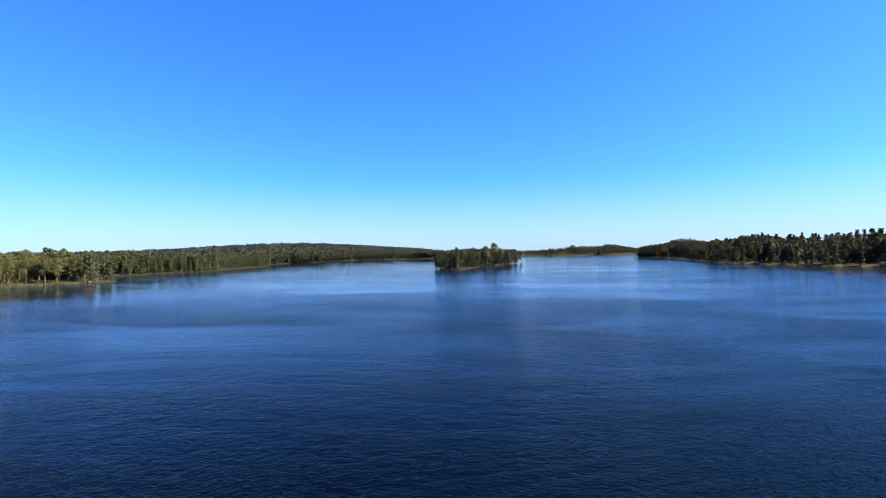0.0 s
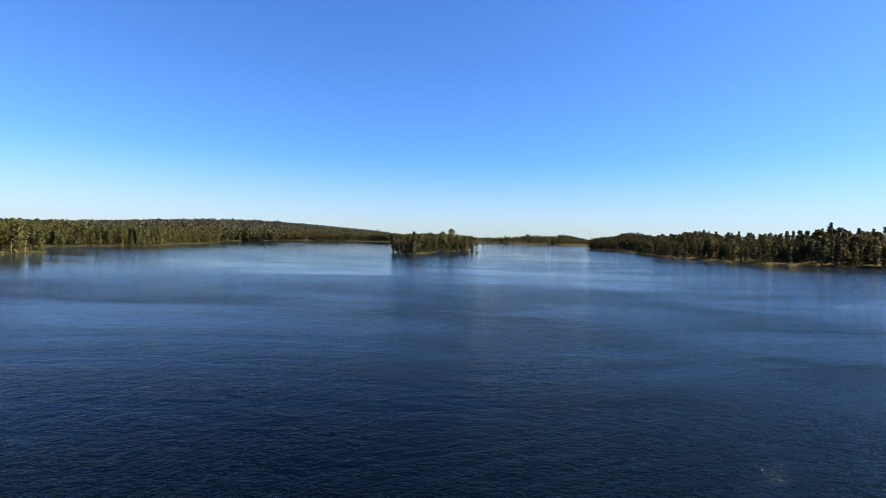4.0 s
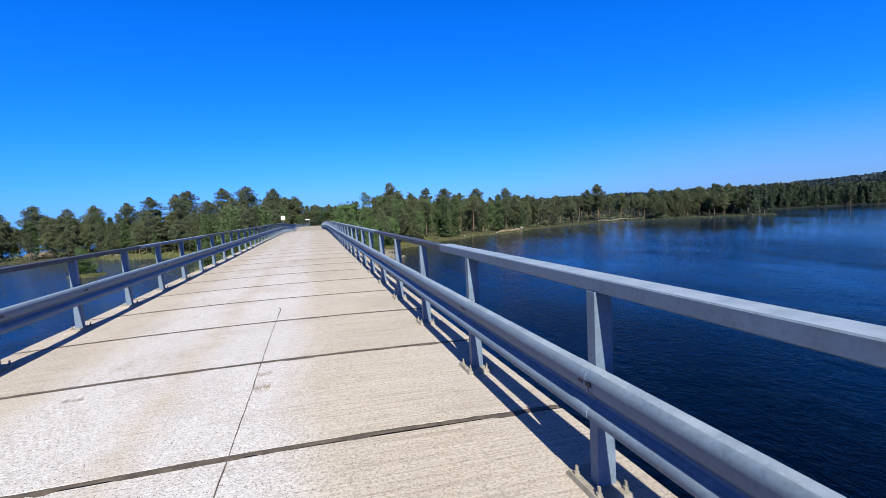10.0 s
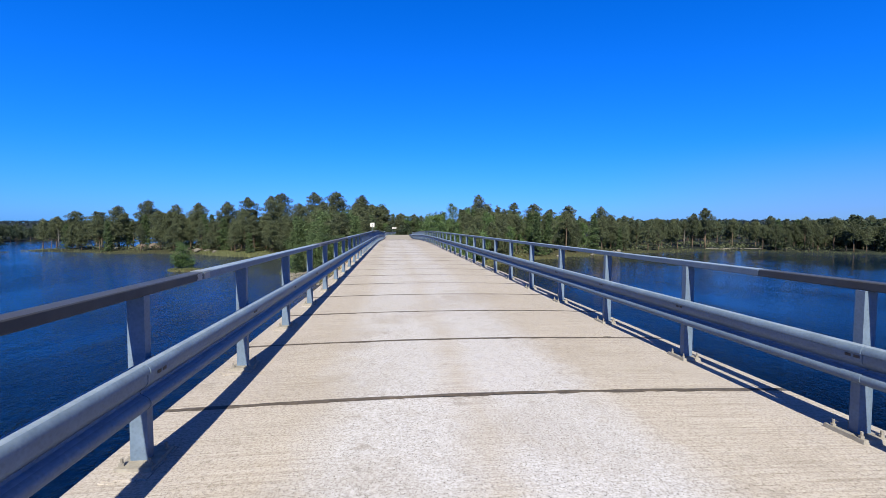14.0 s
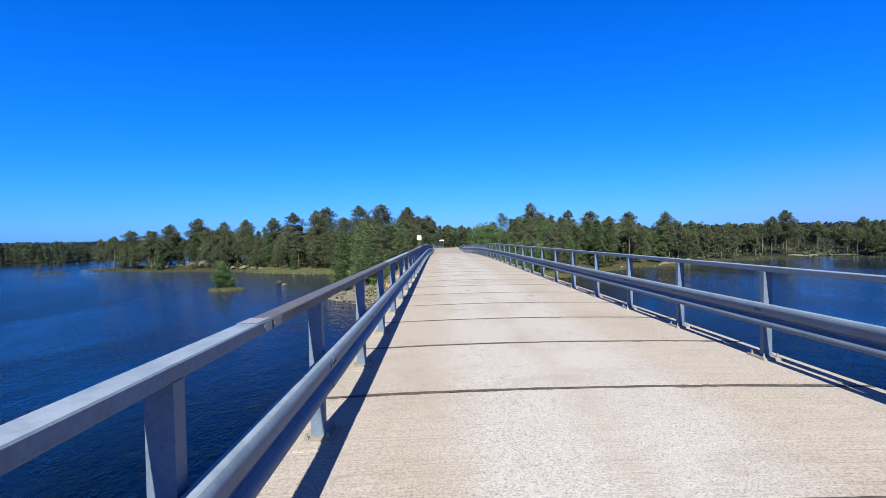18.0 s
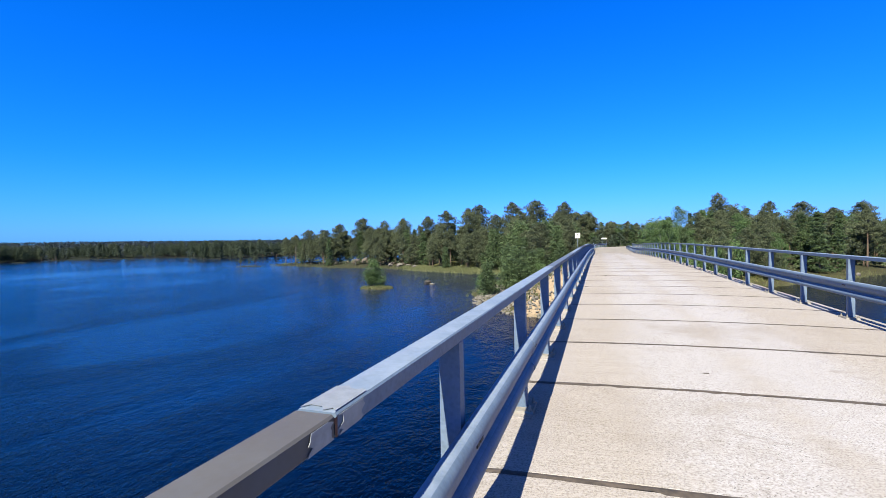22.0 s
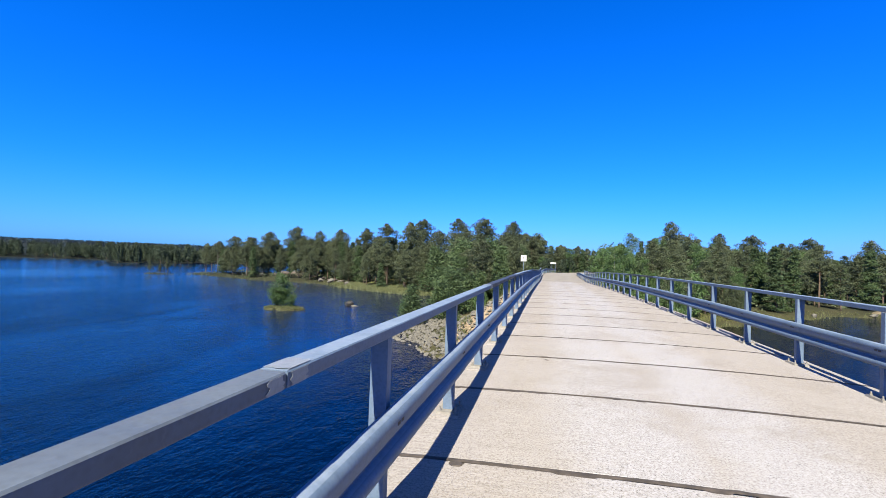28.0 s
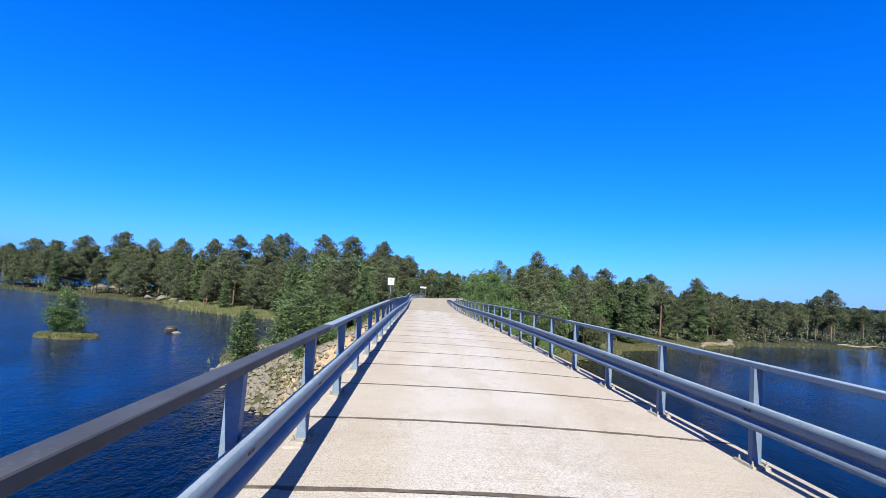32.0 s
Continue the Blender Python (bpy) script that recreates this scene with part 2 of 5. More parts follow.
def sealant_material():
    n = Nodes("joint_sealant")
    c = n.ramp(n.noise(14, 4), (0.35, (0.022, 0.018, 0.015)), (0.75, (0.065, 0.052, 0.042)))
    n.bump(n.noise(40, 3), 0.5, 0.006)
    return n.done(c, 0.85)


def steel_material(name, dark=0.0):
    n = Nodes(name)
    fine = n.noise(38, 5, 0.7)
    big = n.noise(3.5, 5, 0.65)
    c = n.ramp(big, (0.3, (0.060, 0.090, 0.135)), (0.7, (0.096, 0.136, 0.196)))
    spangle = n.add("ShaderNodeTexVoronoi", Scale=45.0)
    n.link(n.scaled((1, 1, 1)), spangle.inputs["Vector"])
    c = n.mix(n.ramp(n.noise(11, 6, 0.75), (0.38, (0.45, 0.45, 0.45)), (0.60, (0, 0, 0))), c, (0.070, 0.094, 0.122))
    c = n.mix(0.18, c, n.ramp(spangle.outputs["Distance"], (0.1, (0.3, 0.3, 0.3)), (0.6, (0.8, 0.8, 0.8))), 'OVERLAY')
    c = n.mix(n.ramp(fine, (0.55, (0, 0, 0)), (0.75, (0.3, 0.3, 0.3))), c, (0.1623, 0.1932, 0.2538))
    c = n.mix(n.ramp(n.noise(1.6, 6, 0.75, (1, 0.4, 1)), (0.58, (0, 0, 0)), (0.72, (0.4, 0.4, 0.4))), c, (0.0793, 0.0861, 0.1021))
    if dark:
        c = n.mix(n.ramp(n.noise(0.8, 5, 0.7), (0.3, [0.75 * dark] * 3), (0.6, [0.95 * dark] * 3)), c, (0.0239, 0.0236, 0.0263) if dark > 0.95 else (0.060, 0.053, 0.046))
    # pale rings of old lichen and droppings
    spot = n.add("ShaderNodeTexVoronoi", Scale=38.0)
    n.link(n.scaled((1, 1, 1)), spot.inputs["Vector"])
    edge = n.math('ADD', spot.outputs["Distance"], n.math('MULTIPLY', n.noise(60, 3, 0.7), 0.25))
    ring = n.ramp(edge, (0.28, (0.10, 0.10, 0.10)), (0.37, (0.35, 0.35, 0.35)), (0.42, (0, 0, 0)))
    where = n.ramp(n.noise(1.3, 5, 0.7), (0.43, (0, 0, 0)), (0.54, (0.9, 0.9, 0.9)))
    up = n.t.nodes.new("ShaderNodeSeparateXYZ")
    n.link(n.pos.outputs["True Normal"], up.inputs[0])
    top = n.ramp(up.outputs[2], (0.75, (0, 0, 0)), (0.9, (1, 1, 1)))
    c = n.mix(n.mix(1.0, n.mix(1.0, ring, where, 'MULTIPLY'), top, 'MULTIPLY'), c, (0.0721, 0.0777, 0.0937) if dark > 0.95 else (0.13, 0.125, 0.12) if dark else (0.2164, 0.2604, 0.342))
    if not dark:      # upward faces painted paler, for the sun that falls on the rail tops
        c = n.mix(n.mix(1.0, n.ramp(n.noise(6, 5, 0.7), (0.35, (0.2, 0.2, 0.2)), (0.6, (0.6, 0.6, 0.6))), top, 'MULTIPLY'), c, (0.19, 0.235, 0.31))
    n.bump(n.math('ADD', fine, big), 0.12, 0.004)
    return n.done(c, n.ramp(big, (0.3, (0.48, 0.48, 0.48)), (0.75, (0.68, 0.68, 0.68))), 0.05 if dark else 0.06, 0.25 if dark else 0.32)


def plain_material(name, a, b, scale=8.0, rough=0.8, metal=0.0, relief=0.004):
    n = Nodes(name)
    f = n.noise(scale, 5, 0.65)
    n.bump(n.noise(scale * 4, 4), 0.4, relief)
    return n.done(n.ramp(f, (0.3, a), (0.7, b)), rough, metal)


def leaf_material(name, dark, light, through=0.25):
    n = Nodes(name)
    c = n.ramp(n.rand(True), (0.0, dark), (1.0, light))
    c = n.mix(0.35, c, n.ramp(n.rand(), (0, dark), (1, light)))
    c = n.mix(n.ramp(n.noise(0.35, 3), (0.4, (0, 0, 0)), (0.7, (0.4, 0.4, 0.4))), c, [v * 1.25 for v in light])
    n.done(c, 0.62, 0, 0.25)
    t = n.add("ShaderNodeBsdfTranslucent")
    n.link(c, t.inputs["Color"])
    m = n.add("ShaderNodeMixShader", Fac=through)
    n.link(n.bsdf.outputs[0], m.inputs[1])
    n.link(t.outputs[0], m.inputs[2])
    n.link(m.outputs[0], n.t.nodes["Material Output"].inputs["Surface"])
    return n.mat


def water_material():
    n = Nodes("river_water")
    # ripples ride on slow swirls; calm lanes lie between ruffled ones
    lanes = n.ramp(n.noise(0.02, 4, 0.55, (1, 0.5, 1), 0.8), (0.40, (0.38, 0.38, 0.38)), (0.56, (1, 1, 1)))
    streak = n.ramp(n.noise(0.09, 5, 0.6, (1, 0.32, 1), 1.2), (0.38, (0.45, 0.45, 0.45)), (0.60, (1.0, 1.0, 1.0)))
    swell = n.noise(1.0, 3, 0.5, (1, 0.7, 1), 0.6)
    ripple = n.noise(3.0, 3, 0.6, (1, 0.6, 1), 0.7)
    chop = n.noise(8.5, 2, 0.5, (1, 0.6, 1), 0.4)
    h = n.math('ADD', n.math('MULTIPLY', swell, 0.9), n.math('ADD', n.math('MULTIPLY', ripple, 0.62), n.math('MULTIPLY', chop, 0.40)))
    h = n.math('MULTIPLY', n.math('MULTIPLY', h, lanes), streak)
    # ripples flatten with distance from the bridge, fitted to the camera's view
    x = n.axis(0)
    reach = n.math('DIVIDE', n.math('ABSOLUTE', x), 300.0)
    calm = n.ramp(reach, (0.02, (1, 1, 1)), (0.14, (0.55, 0.55, 0.55)), (0.30, (0.20, 0.20, 0.20)), (0.9, (0.09, 0.09, 0.09)))
    # and roughen again to the south, also fitted to that view
    south_ripple = n.ramp(n.math('DIVIDE', n.math('SUBTRACT', 0.0, n.axis(1)), 120.0), (0.1, (0, 0, 0)), (0.9, (0.2, 0.2, 0.2)))
    calm = n.math('ADD', calm, south_ripple)
    west = n.ramp(n.math('DIVIDE', n.math('SUBTRACT', 0.0, x), 40.0), (0.0, (0, 0, 0)), (0.5, (1, 1, 1)))
    calm = n.mix(west, calm, n.ramp(reach, (0.03, (1, 1, 1)), (0.12, (0.6, 0.6, 0.6)), (0.4, (0.28, 0.28, 0.28))))
    h = n.math('MULTIPLY', h, n.math('MULTIPLY', calm, n.math('ADD', 1.15, n.math('MULTIPLY', west, 0.3))))
    n.bump(h, 1.0, WAVE)
    n.bsdf.inputs["IOR"].default_value = 1.333
    # far and upstream water painted bluer, standing in for reflected sky
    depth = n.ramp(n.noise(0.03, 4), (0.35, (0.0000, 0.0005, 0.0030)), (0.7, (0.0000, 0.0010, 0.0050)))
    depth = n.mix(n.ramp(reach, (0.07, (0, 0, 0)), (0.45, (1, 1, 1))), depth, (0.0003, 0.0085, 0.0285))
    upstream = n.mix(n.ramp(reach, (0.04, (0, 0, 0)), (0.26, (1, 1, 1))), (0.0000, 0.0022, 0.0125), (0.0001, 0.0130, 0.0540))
    # southern water painted brighter, for the brighter sky it reflects
    south_sheen = n.ramp(n.math('DIVIDE', n.math('SUBTRACT', 0.0, n.axis(1)), 100.0), (0.06, (0, 0, 0)), (0.5, (1, 1, 1)))
    depth = n.mix(n.math('MULTIPLY', south_sheen, 0.8), depth, (0.0003, 0.0075, 0.0250))
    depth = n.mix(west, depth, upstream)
    # reflection tinted blue; specular rises with distance and upstream as painted sheen
    n.bsdf.inputs["Specular Tint"].default_value = (0.15, 0.6, 1.0, 1)
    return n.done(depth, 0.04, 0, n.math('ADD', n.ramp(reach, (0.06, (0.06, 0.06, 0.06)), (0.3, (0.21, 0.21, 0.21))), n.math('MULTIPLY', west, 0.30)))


def ground_material():
    n = Nodes("forest_floor")
    a = n.noise(0.22, 6, 0.65)
    b = n.noise(2.6, 6, 0.7)
    c = n.ramp(a, (0.30, (0.0194, 0.0248, 0.0097)), (0.48, (0.0313, 0.0356, 0.0146)), (0.62, (0.0459, 0.0449, 0.0205)), (0.75, (0.0281, 0.0302, 0.014)))
    c = n.mix(n.ramp(b, (0.35, (0.6, 0.6, 0.6)), (0.65, (0, 0, 0))), c, (0.0405, 0.0335, 0.0194))
    # pale sedge and stones along the waterline
    z = n.math('ADD', n.axis(2), n.math('MULTIPLY', b, 0.5))
    shore = n.ramp(n.math('SUBTRACT', z, WATER), (0.15, (1, 1, 1)), (0.62, (0, 0, 0)))
    c = n.mix(shore, c, n.ramp(n.noise(0.6, 5), (0.35, (0.0335, 0.0388, 0.0162)), (0.6, (0.0513, 0.0518, 0.0248)), (0.75, (0.081, 0.0729, 0.0513))))
    # made ground of the approach bank: gravel and sand
    y = n.axis(1)
    near = n.math('SUBTRACT', 1.0, n.math('DIVIDE', n.math('ABSOLUTE', n.axis(0)), 15.0))
    near = n.math('MULTIPLY', near, n.math('MINIMUM', n.math('MAXIMUM', n.math('DIVIDE', n.math('SUBTRACT', 108.0, y), 12.0), 0.0), 1.0))
    near = n.ramp(n.math('ADD', near, n.math('MULTIPLY', n.math('SUBTRACT', n.noise(0.5, 5), 0.5), 0.9)), (0.30, (0, 0, 0)), (0.48, (1, 1, 1)))
    c = n.mix(near, c, n.ramp(b, (0.3, (0.135, 0.1026, 0.0675)), (0.6, (0.2484, 0.1944, 0.135)), (0.8, (0.27, 0.2376, 0.1944))))
    # far off the ground is closed forest, painted near black for its shade
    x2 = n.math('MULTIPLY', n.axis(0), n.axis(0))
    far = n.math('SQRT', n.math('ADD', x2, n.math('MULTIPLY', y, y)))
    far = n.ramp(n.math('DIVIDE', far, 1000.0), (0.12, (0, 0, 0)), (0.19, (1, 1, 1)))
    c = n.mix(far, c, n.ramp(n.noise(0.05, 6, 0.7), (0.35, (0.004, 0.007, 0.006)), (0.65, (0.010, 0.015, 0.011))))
    n.bump(n.math('ADD', b, n.noise(9, 5)), 0.9, 0.10)
    return n.done(c, 0.95, 0, 0.15)


def road_material():
    n = Nodes("gravel_road")
    g = n.noise(24, 5, 0.75)
    c = n.ramp(n.noise(0.8, 5), (0.35, (0.1439, 0.136, 0.1255)), (0.65, (0.1971, 0.1876, 0.1746)))
    c = n.mix(n.ramp(g, (0.35, (0.6, 0.6, 0.6)), (0.6, (0, 0, 0))), c, (0.1439, 0.1304, 0.1125))
    n.bump(g, 0.6, 0.012)
    return n.done(c, 0.93, 0, 0.2)


CONCRETE, SEALANT = concrete_material(), sealant_material()
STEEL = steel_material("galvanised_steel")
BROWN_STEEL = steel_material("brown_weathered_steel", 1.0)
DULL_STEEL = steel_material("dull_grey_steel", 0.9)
# normal steel darkened to make up for too bright a shaded side
HALF_DARK_STEEL = steel_material("half_dark_steel", 0.5)
DUSTY_STEEL = plain_material("dusty_steel", (0.115, 0.105, 0.09), (0.20, 0.19, 0.17), 18, 0.75, 0.1, 0.003)
RUST = plain_material("rust", (0.055, 0.024, 0.014), (0.13, 0.050, 0.022), 30, 0.9)
SOIL, ROAD, RIVER = ground_material(), road_material(), water_material()
BARK = plain_material("pine_bark", (0.0441, 0.035, 0.0274), (0.1115, 0.0755, 0.0503), 5, 0.95, 0, 0.03)
GREY_BARK = plain_material("grey_dead_wood", (0.0933, 0.0882, 0.078), (0.1633, 0.158, 0.1395), 6, 0.95, 0, 0.02)
BIRCH_BARK = plain_material("birch_bark", (0.1088, 0.1072, 0.0958), (0.225, 0.226, 0.2107), 4, 0.85, 0, 0.01)
PINE = leaf_material("pine_needles", (0.016, 0.0255, 0.0155), (0.0860, 0.1060, 0.0560))
SPRUCE = leaf_material("spruce_needles", (0.0143, 0.0287, 0.0138), (0.0668, 0.1047, 0.0426))
BIRCH = leaf_material("birch_leaves", (0.0336, 0.0704, 0.0207), (0.0809, 0.1338, 0.0512), 0.35)
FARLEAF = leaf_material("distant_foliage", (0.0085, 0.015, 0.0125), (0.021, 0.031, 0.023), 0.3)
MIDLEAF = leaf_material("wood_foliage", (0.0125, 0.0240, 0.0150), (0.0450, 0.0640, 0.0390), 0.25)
# hill needles painted bluer than nearer leaves, standing in for distance haze
HAZELEAF = leaf_material("hazed_hill_foliage", (0.0086, 0.0177, 0.0239), (0.0187, 0.0343, 0.0443), 0.1)
SEDGE = leaf_material("sedge_blades", (0.0544, 0.0711, 0.0274), (0.1166, 0.1259, 0.0575), 0.3)
WET_STONE = plain_material("wet_granite", (0.013, 0.012, 0.0109), (0.0389, 0.0361, 0.0306), 4, 0.45, 0, 0.02)
RED_STONE = plain_material("reddish_granite", (0.0389, 0.0296, 0.0236), (0.0855, 0.0701, 0.0569), 2.5, 0.9, 0, 0.03)
SAND = plain_material("bare_sand", (0.0674, 0.0537, 0.0328), (0.1192, 0.0974, 0.0613), 2.0, 0.95, 0, 0.03)
STONE = plain_material("granite", (0.0441, 0.0416, 0.0361), (0.1218, 0.116, 0.0996), 5, 0.9, 0, 0.02)
WHITE_PAINT = plain_material("white_sign_paint", (0.4095, 0.4095, 0.3978), (0.4797, 0.4797, 0.468), 6, 0.5, 0, 0.0005)
BLACK_PAINT = plain_material("black_sign_paint", (0.02, 0.02, 0.02), (0.05, 0.05, 0.05), 6, 0.5, 0, 0.0005)
TIMBER = plain_material("weathered_timber", (0.1237, 0.1125, 0.0956), (0.2363, 0.2194, 0.1913), 5, 0.9, 0, 0.01)

# ---- the lie of the land: outlines of the shores ----
WEST_SHORE = [(-8.6, 69.2), (-12.1, 71), (-16.6, 76.2), (-19, 84), (-17.5, 96), (-18.5, 110), (-21.2, 121.5), (-28.4, 121.2), (-37, 124.5),
              (-43.8, 128.7), (-51.3, 133.3), (-58.4, 136.6), (-65.5, 137.3), (-76.3, 137), (-92, 144.5), (-103.4, 148.3), (-107, 151.5),
              (-103, 157), (-92, 166), (-80, 185), (-75, 230), (-100, 300), (-160, 420), (-200, 900), (-200, 3600)]
FAR_SHORE = [(3600, 3600), (3600, -900), (1900, -620), (893, -285), (760, -80), (722, 70), (677, 183), (560, 215), (499, 162), (480, 200), (389, 184),
             (355, 164), (302, 161), (250, 146), (232, 157), (205, 166), (165, 140)]
EAST_SHORE = [(156, 122.5), (146, 129), (136, 135), (124, 141), (115, 154), (100, 147), (88, 143), (76, 138), (67, 135), (58, 126.5), (50.6, 122),
              (45, 122), (38, 114.5), (30, 109.5), (25.4, 100.5), (18.2, 97), (14.8, 87), (15.6, 77.8), (8.6, 69.2)]
OTHER_LAND = [
    [(-158, 233), (-167, 213), (-178, 200), (-195, 198), (-214, 221), (-228, 222), (-246, 212), (-262, 206), (-281, 200), (-280, 188), (-272, 171), (-276, 160), (-262, 135), (-272, 100),
     (-330, 60), (-420, -50), (-700, -200), (-3600, -300), (-3600, 3600), (-330, 3600), (-320, 900), (-240, 430), (-175, 330), (-150, 262)],
    [(496, -163), (421.5, -178.6), (315, -144), (257, -134), (221, -137), (195.5, -137.5), (184, -150), (170, -190), (120, -240), (60, -300), (0, -420),
     (0, -3600), (3600, -3600), (3600, -1100), (1900, -760), (900, -370), (640, -230)],
    [(222, 13), (214.5, 4.5), (238, -4), (262, -9), (279, -23), (309, -25.5), (332, -34.5), (336, -26), (300, -8), (262, 8), (238, 18)],
    [(-3600, -60), (-30, -68), (-8, -69), (20, -70), (45, -85), (50, -130), (20, -250), (-20, -420), (-20, -3600), (-3600, -3600)],
    [(-114.5, 141), (-110, 139.6), (-105.5, 142.5), (-106.5, 144.8), (-112, 143.6)],
]
LAND = [WEST_SHORE + FAR_SHORE + EAST_SHORE] + OTHER_LAND


def inland(x, y):
    """How far inside the land each point lies, in metres; negative over water."""
    x, y = np.asarray(x, float), np.asarray(y, float)
    best = np.full(x.shape, -1e9)
    for poly in LAND:
        p = np.array(poly, float)
        q = np.roll(p, -1, axis=0)
        near, inside = np.full(x.shape, 1e9), np.zeros(x.shape, bool)
        for (ax, ay), (bx, by) in zip(p, q):
            dx, dy = bx - ax, by - ay
            t = np.clip(((x - ax) * dx + (y - ay) * dy) / (dx * dx + dy * dy), 0, 1)
            near = np.minimum(near, np.hypot(x - ax - t * dx, y - ay - t * dy))
            if ay != by:
                inside ^= ((ay > y) != (by > y)) & (x < ax + (y - ay) / (by - ay) * dx)
        best = np.maximum(best, np.where(inside, near, -near))
    return best


def wobble(x, y, size):
    return (np.sin(x / size + 1.3 * np.sin(y / size * 0.7)) + np.sin(y / size * 1.1 + 1.7 * np.sin(x / size * 0.6 + 2)) + np.sin((x + y) / size * 0.53 + 1)) / 3


def road_x(y):
    return np.where(np.asarray(y) > 97, (np.maximum(y, 97) - 97.0) ** 2 / 190, 0.0)


def fall(y):
    """How far the road has dropped below the bridge at y."""
    return np.interp(y, (40, 44, 48, 52, 56, 60, 64, 68, 72, 76, 80, 85, 90, 96, 104, 112, 128),
                     (0, 0.006, 0.026, 0.058, 0.102, 0.16, 0.23, 0.314, 0.41, 0.505, 0.575, 0.61, 0.58, 0.50, 0.44, 0.50, 0.78))


def bank(x, y, half, slope):
    """Height of the made-up bank that carries the road on to the bridge, at both ends."""
    off = np.maximum(np.abs(x - road_x(y)) - half, 0)
    gap = np.maximum(np.maximum(70.5 - np.abs(y), 0), np.maximum(-70 - y, 0) * 0)
    return -0.10 - fall(y) - np.hypot(off, gap * 1.5) / slope


def ground_z(x, y):
    x, y = np.asarray(x, float), np.asarray(y, float)
    d = inland(x, y) + 0.7 * wobble(x, y, 3.1)
    land = 0.06 + 0.45 * (1 - np.exp(-np.maximum(d, 0) / 3)) + np.minimum(np.maximum(d, 0), 60) * 0.028 + 0.22 * wobble(x, y, 5) * np.clip(d / 5, 0, 1)
    z = WATER + np.where(d > 0, land, np.maximum(d * 0.22, -3))
    south = np.clip((-y - 120) / 60, 0, 1) * np.clip((x - 130) / 60, 0, 1) * np.clip(d / 70, 0, 1)
    z = z + 9 * south
    away = np.hypot(x, y)
    z = z + np.clip((away - 520) / 700, 0, 1) * (7 + 7 * wobble(x, y, 260)) * np.clip(d / 60, 0, 1) * np.clip((y + 60) / 250, 0.12, 1)
    z = z + 25 * np.exp(-(((x - 1210) / 330) ** 2 + ((y - 500) / 330) ** 2)) * np.clip(d / 60, 0, 1)
    z = z + 8 * np.exp(-(((x - 660) / 260) ** 2 + ((y - 900) / 160) ** 2)) * np.clip(d / 60, 0, 1)
    rise = np.clip((y - 100) / 40, 0, 1) * np.clip(1 - (np.abs(x - road_x(y)) - 5) / 26, 0, 1) * np.clip((d - 6) / 14, 0, 1)
    z = z + rise * np.maximum(-0.6 - fall(y) - z, 0)
    return np.maximum(z, np.where(np.abs(y) < 190, bank(x, y, 3.3, 1.55), -99))


def spread(lo, hi, step, out, grow=1.16):
    mid = list(np.arange(lo, hi + step / 2, step))
    a, s = [], step
    v = mid[-1]
    while v < out:
        s *= grow
        v += s
        a.append(v)
    b, s, v = [], step, mid[0]
    while v > -out:
        s *= grow
        v -= s
        b.append(v)
    return np.array(b[::-1] + mid + a)


gx, gy = spread(-112, 160, 2.0, 3500), spread(64, 176, 1.8, 3500)
gxx, gyy = np.meshgrid(gx, gy)
gz = ground_z(gxx, gyy)
nx, ny = len(gx), len(gy)
cell = np.arange(nx * ny).reshape(ny, nx)
quads = np.stack([cell[:-1, :-1], cell[:-1, 1:], cell[1:, 1:], cell[1:, :-1]], -1).reshape(-1, 4)
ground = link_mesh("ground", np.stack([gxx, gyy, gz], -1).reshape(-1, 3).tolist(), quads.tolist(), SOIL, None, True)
tagged(ground, "heath and forest floor with pale sedge along the shores", "ground", "", "structure")
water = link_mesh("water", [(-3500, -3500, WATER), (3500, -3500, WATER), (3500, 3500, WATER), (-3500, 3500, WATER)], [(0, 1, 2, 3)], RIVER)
tagged(water, "wide dark-blue river with small wind ripples", "water", "", "structure")

# gravel road beyond the bridge
ry = np.arange(79.2, 165, 1.6)
rv, rf = [], []
for i, y in enumerate(ry):
    for k, u in enumerate((-3.1, -2.2, -1.1, 0, 1.1, 2.2, 3.1)):
        rv.append((float(road_x(y)) + u, float(y), 0.03 - 0.008 * u * u + 0.012 * math.sin(y * 0.9 + u) - float(fall(y))))
for i in range(len(ry) - 1):
    for k in range(6):
        a = i * 7 + k
        rf.append((a, a + 1, a + 8, a + 7))
tagged(link_mesh("road", rv, rf, ROAD, None, True), "pale worn gravel road that bends away among the trees", "road", "", "structure")


# ---- the bridge ----
def crown(x):
    return 0.052 * (1 - (x / 2.75) ** 2)


